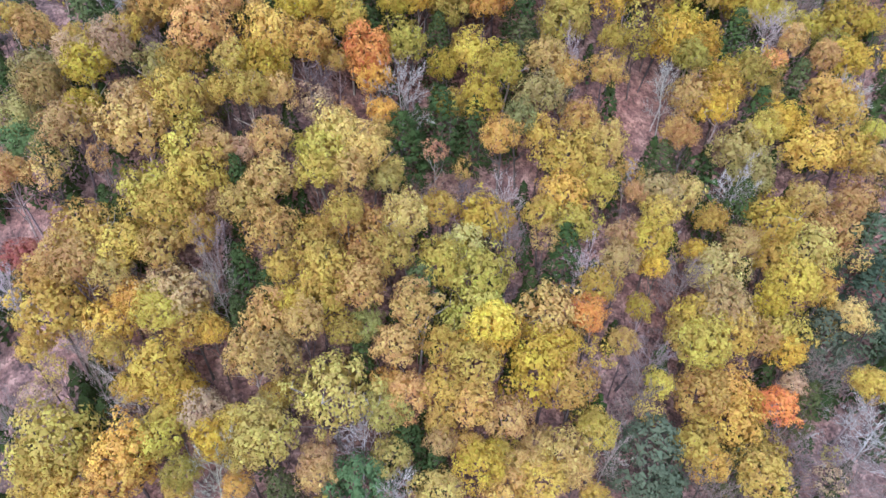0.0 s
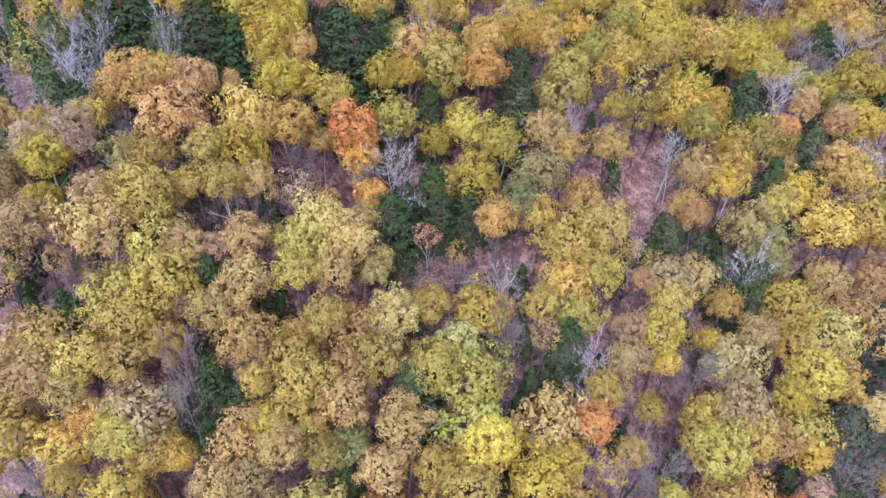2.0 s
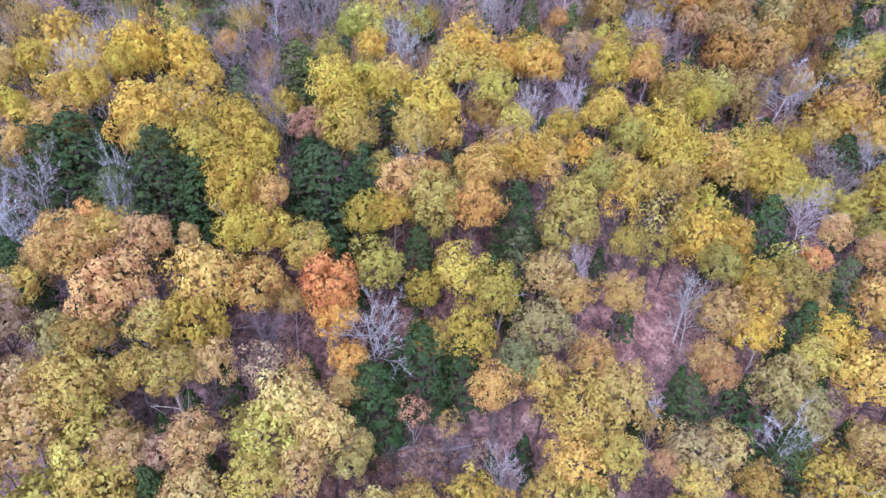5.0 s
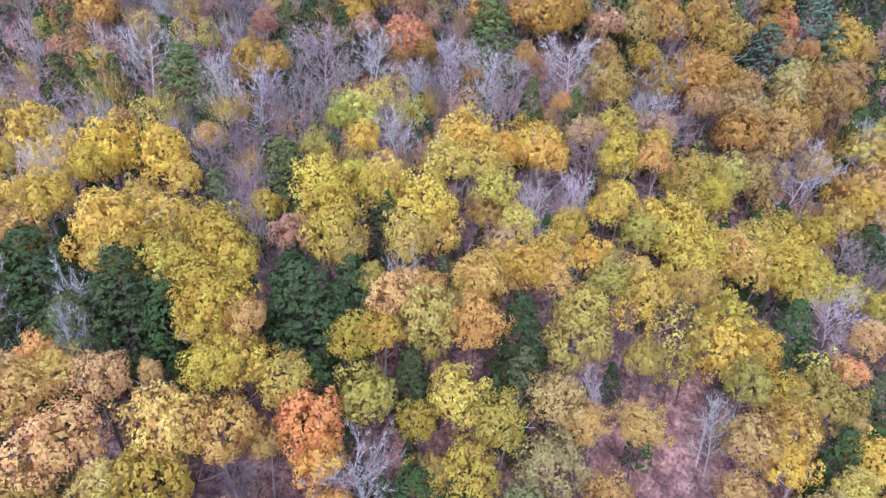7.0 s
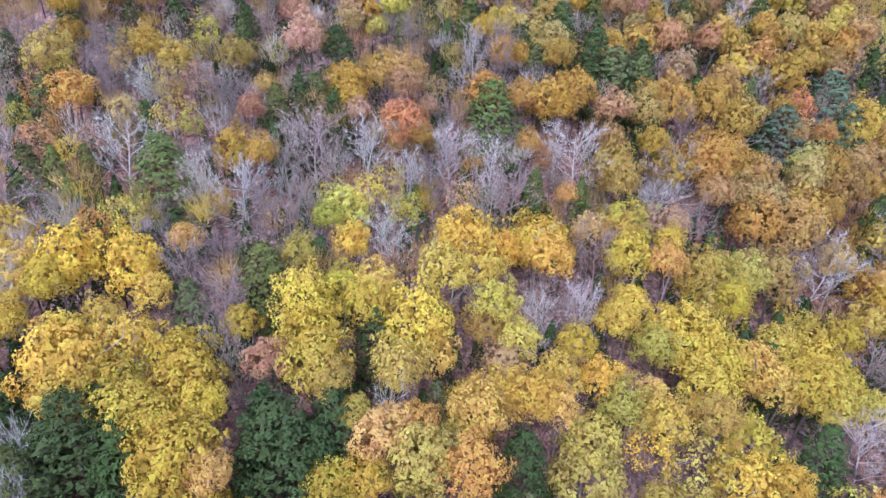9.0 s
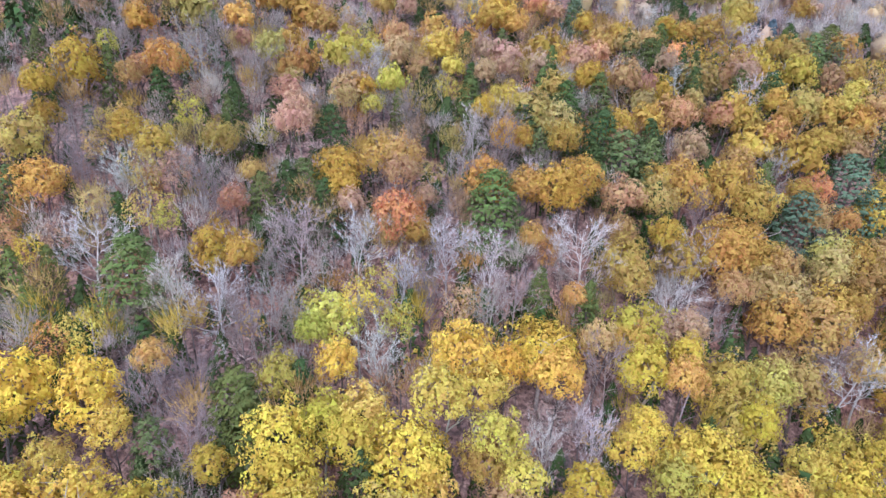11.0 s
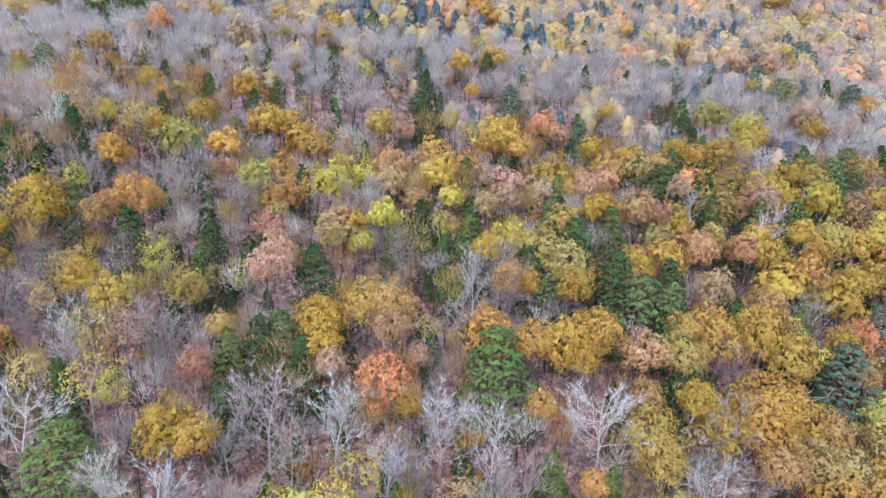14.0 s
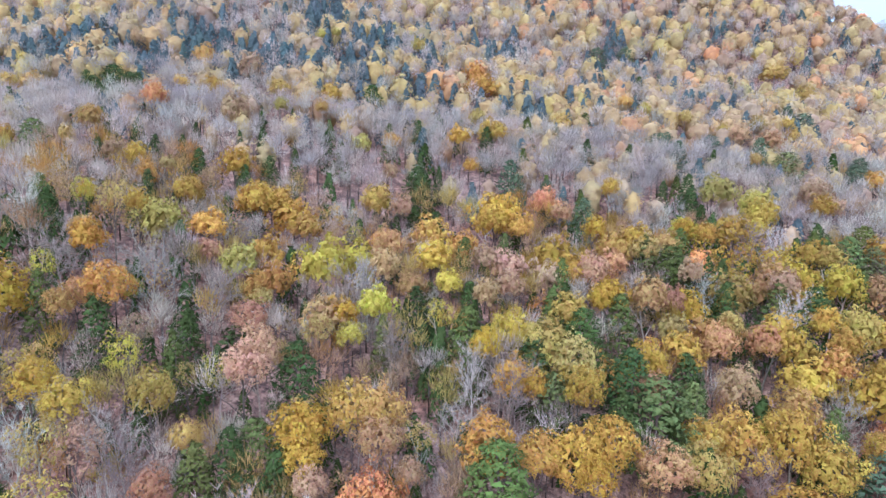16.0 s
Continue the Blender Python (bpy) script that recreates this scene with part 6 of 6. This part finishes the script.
def far_woods():
    r = np.random.default_rng(77)
    heaps = {"leaf": [], "needle": [], "twig": [], "brush_twig": [], "brush_needle": []}
    spots = []
    near = np.array([(a, b, c) for a, b, c in placed if b > 120])
    for band in ((150, 250, 3.9), (250, 330, 4.2), (330, 460, 5.4)):
        for gy in np.arange(band[0], band[1], band[2]):
            half = 24 + 0.72 * gy
            for gx in np.arange(-half, half, band[2]):
                spots.append((gx + r.uniform(-0.45, 0.45) * band[2], gy + r.uniform(-0.45, 0.45) * band[2]))
    spots = np.array(spots)
    slow = ground_height(spots[:, 0], spots[:, 1])
    for (x, y), z in zip(spots, slow):
        if y < 205 and abs(x) < 0.72 * (y - 40) and y < 188 + 0.05 * x:
            continue
        if len(near) and np.any((near[:, 0] - x) ** 2 + (near[:, 1] - y) ** 2 < (0.9 * near[:, 2] + 1.2) ** 2):
            continue
        if y > 430 and r.random() < 0.3:
            continue
        edge = fold_line(x)
        stand_here = max(math.exp(-((x - a) ** 2 + (y - b) ** 2) / (c * c)) for a, b, c in STANDS)
        pick = r.random()
        patch = noise.noise(Vector((x * 0.02, y * 0.02, 3.1)))
        if y < edge + 10:
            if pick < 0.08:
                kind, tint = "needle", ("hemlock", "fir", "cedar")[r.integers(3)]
            elif pick < 0.22 + 0.25 * patch:
                kind, tint = "leaf", ("honey", "copper", "pink", "tan", "straw", "ochre", "rust")[r.integers(7)]
            else:
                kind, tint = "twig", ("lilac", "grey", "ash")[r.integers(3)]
        else:
            warm = 0.5 + 0.5 * math.tanh((x - 20) / 50)
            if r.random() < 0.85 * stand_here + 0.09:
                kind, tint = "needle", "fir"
            elif pick < 0.54 - 0.14 * warm + 0.35 * patch:
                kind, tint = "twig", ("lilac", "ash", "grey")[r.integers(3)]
            else:
                kind = "leaf"
                turn = 3.2 + 1.6 * warm + 4.5 * noise.noise(Vector((x * 0.035, y * 0.035, 8.3))) + r.normal(0, 1.1)
                tint = ("moss", "straw", "gold", "ochre", "amber", "tan", "pink", "orange", "rust")[int(np.clip(turn + 0.5, 0, 8))]
        heaps[kind].append((x, y, z, hazed(tinted(tint, r, 0.07), kind), r.uniform(0.75, 1.15) * (1.1 if y > 340 else 1.0) * (1.38 if kind == "twig" else 1.25 if kind == "leaf" and y > edge else 1.08 if kind == "needle" and y > edge else 1.0), r.uniform(0, 6.283)))
    for kind, tint, x, y, size in FILL:
        heaps[kind].append((x, y, float(ground_height(x, y)), tinted(tint, r, 0.08), size * r.uniform(0.9, 1.2), r.uniform(0, 6.283)))
    rest = np.array(placed)
    for gy in np.arange(-110, 175, 6.4):
        for gx in np.arange(-165, 180, 6.4):
            x, y = gx + r.uniform(-2.2, 2.2), gy + r.uniform(-2.2, 2.2)
            if (y > 31 and abs(x) < 52 + 0.66 * y) or np.any((rest[:, 0] - x) ** 2 + (rest[:, 1] - y) ** 2 < (0.9 * rest[:, 2] + 1.5) ** 2):
                continue
            if y > 148 and abs(x) < 55 + 0.8 * y:
                continue
            pick = r.random()
            kind = "needle" if pick < 0.18 else "twig" if pick < 0.34 else "leaf"
            tint = {"needle": ("hemlock", "pine"), "twig": ("grey", "mauve"), "leaf": ("ochre", "gold", "tan", "lime", "amber", "pale", "pink")}[kind]
            heaps[kind].append((x, y, float(ground_height(x, y)), tinted(tint[r.integers(len(tint))], r, 0.1), r.uniform(1.2, 1.75), r.uniform(0, 6.283)))
    # Low scrub and brush, crowded and darkened in the gaps in place of shade.
    for _ in range(4600):
        x, y = r.uniform(-110, 130), r.uniform(22, 205)
        if abs(x) > 50 + 0.7 * y or any((x - a) ** 2 + (y - b) ** 2 < c * c for a, b, c in CLEAR):
            continue
        if np.any((rest[:, 0] - x) ** 2 + (rest[:, 1] - y) ** 2 < (0.62 * rest[:, 2]) ** 2):
            continue
        z = float(ground_height(x, y))
        upper = y > 105
        if r.random() < (0.86 if y < 92 else 0.7 if y < 175 else 0.12):
            heaps["brush_needle"].append((x, y, z, tinted("hemlock", r, 0.1), r.uniform(0.38, 0.72) if y < 92 else r.uniform(0.3, 0.62), r.uniform(0, 6.283)))
        else:
            heaps["brush_twig"].append((x, y, z, tinted(("brown", "dark", "rust", "brown", "dark")[r.integers(5)] if upper else ("brown", "dark", "dark")[r.integers(3)], r, 0.1), r.uniform(0.3, 0.62) if upper else r.uniform(0.22, 0.5), r.uniform(0, 6.283)))
    for kind, material, word, label in (("brush_twig", FAR_BARK, "brushwood", "leafless brown brushwood, darkened as shade between the trees"),
                                        ("brush_needle", SCRUB, "low_conifer_scrub", "low dark green conifer scrub, thickened as shade under the trees"),
                                        ("leaf", FAR_LEAVES, "far_broadleaf_woods", "distant hillside woods, tan, ochre and pinkish leaf paled for haze"),
                                        ("needle", FAR_LEAVES, "far_conifer_woods", "distant dark conifers scattered over the hill, firs blued for haze"),
                                        ("twig", TWIGS, "far_bare_woods", "distant leafless grey trees massed along the slope, paled for haze")):
        verts, quads, tints, normals, base = [], [], [], [], 0
        brown = np.array([*TINT["brown"], 1.0])
        for i, (x, y, z, tint, size, turn) in enumerate(heaps[kind]):
            shape = {"brush_needle": "needle", "brush_twig": "bush"}.get(kind, kind)
            if kind in ("leaf", "twig") and -45 < y < 262:
                shape = "near_leaf" if kind == "leaf" and y < 40 and abs(x) < 100 else "mid_" + kind
            (v, q), leafy_count, nrm = KINDS[shape][i % 4]
            c, s = math.cos(turn) * size, math.sin(turn) * size
            verts.append(np.stack([v[:, 0] * c - v[:, 1] * s + x, v[:, 0] * s + v[:, 1] * c + y, v[:, 2] * (size if kind == "brush_needle" else 0.4 + 0.6 * size) + z], -1))
            quads.append(np.where(q >= 0, q + base, -1))
            t = np.tile(np.array([*tint, 1.0]), (len(v), 1))
            if leafy_count:
                t[leafy_count:] = brown
            tints.append(t)
            if nrm is not None:
                c, s = math.cos(turn), math.sin(turn)
                normals.append(np.stack([nrm[:, 0] * c - nrm[:, 1] * s, nrm[:, 0] * s + nrm[:, 1] * c, nrm[:, 2]], -1))
            base += len(v)
        me = faces_mesh(word, np.concatenate(verts), np.concatenate(quads), material, np.concatenate(tints), normals=np.concatenate(normals) if normals else None)
        tagged(new(word, me), label, "woods", kind="stuff")


far_woods()
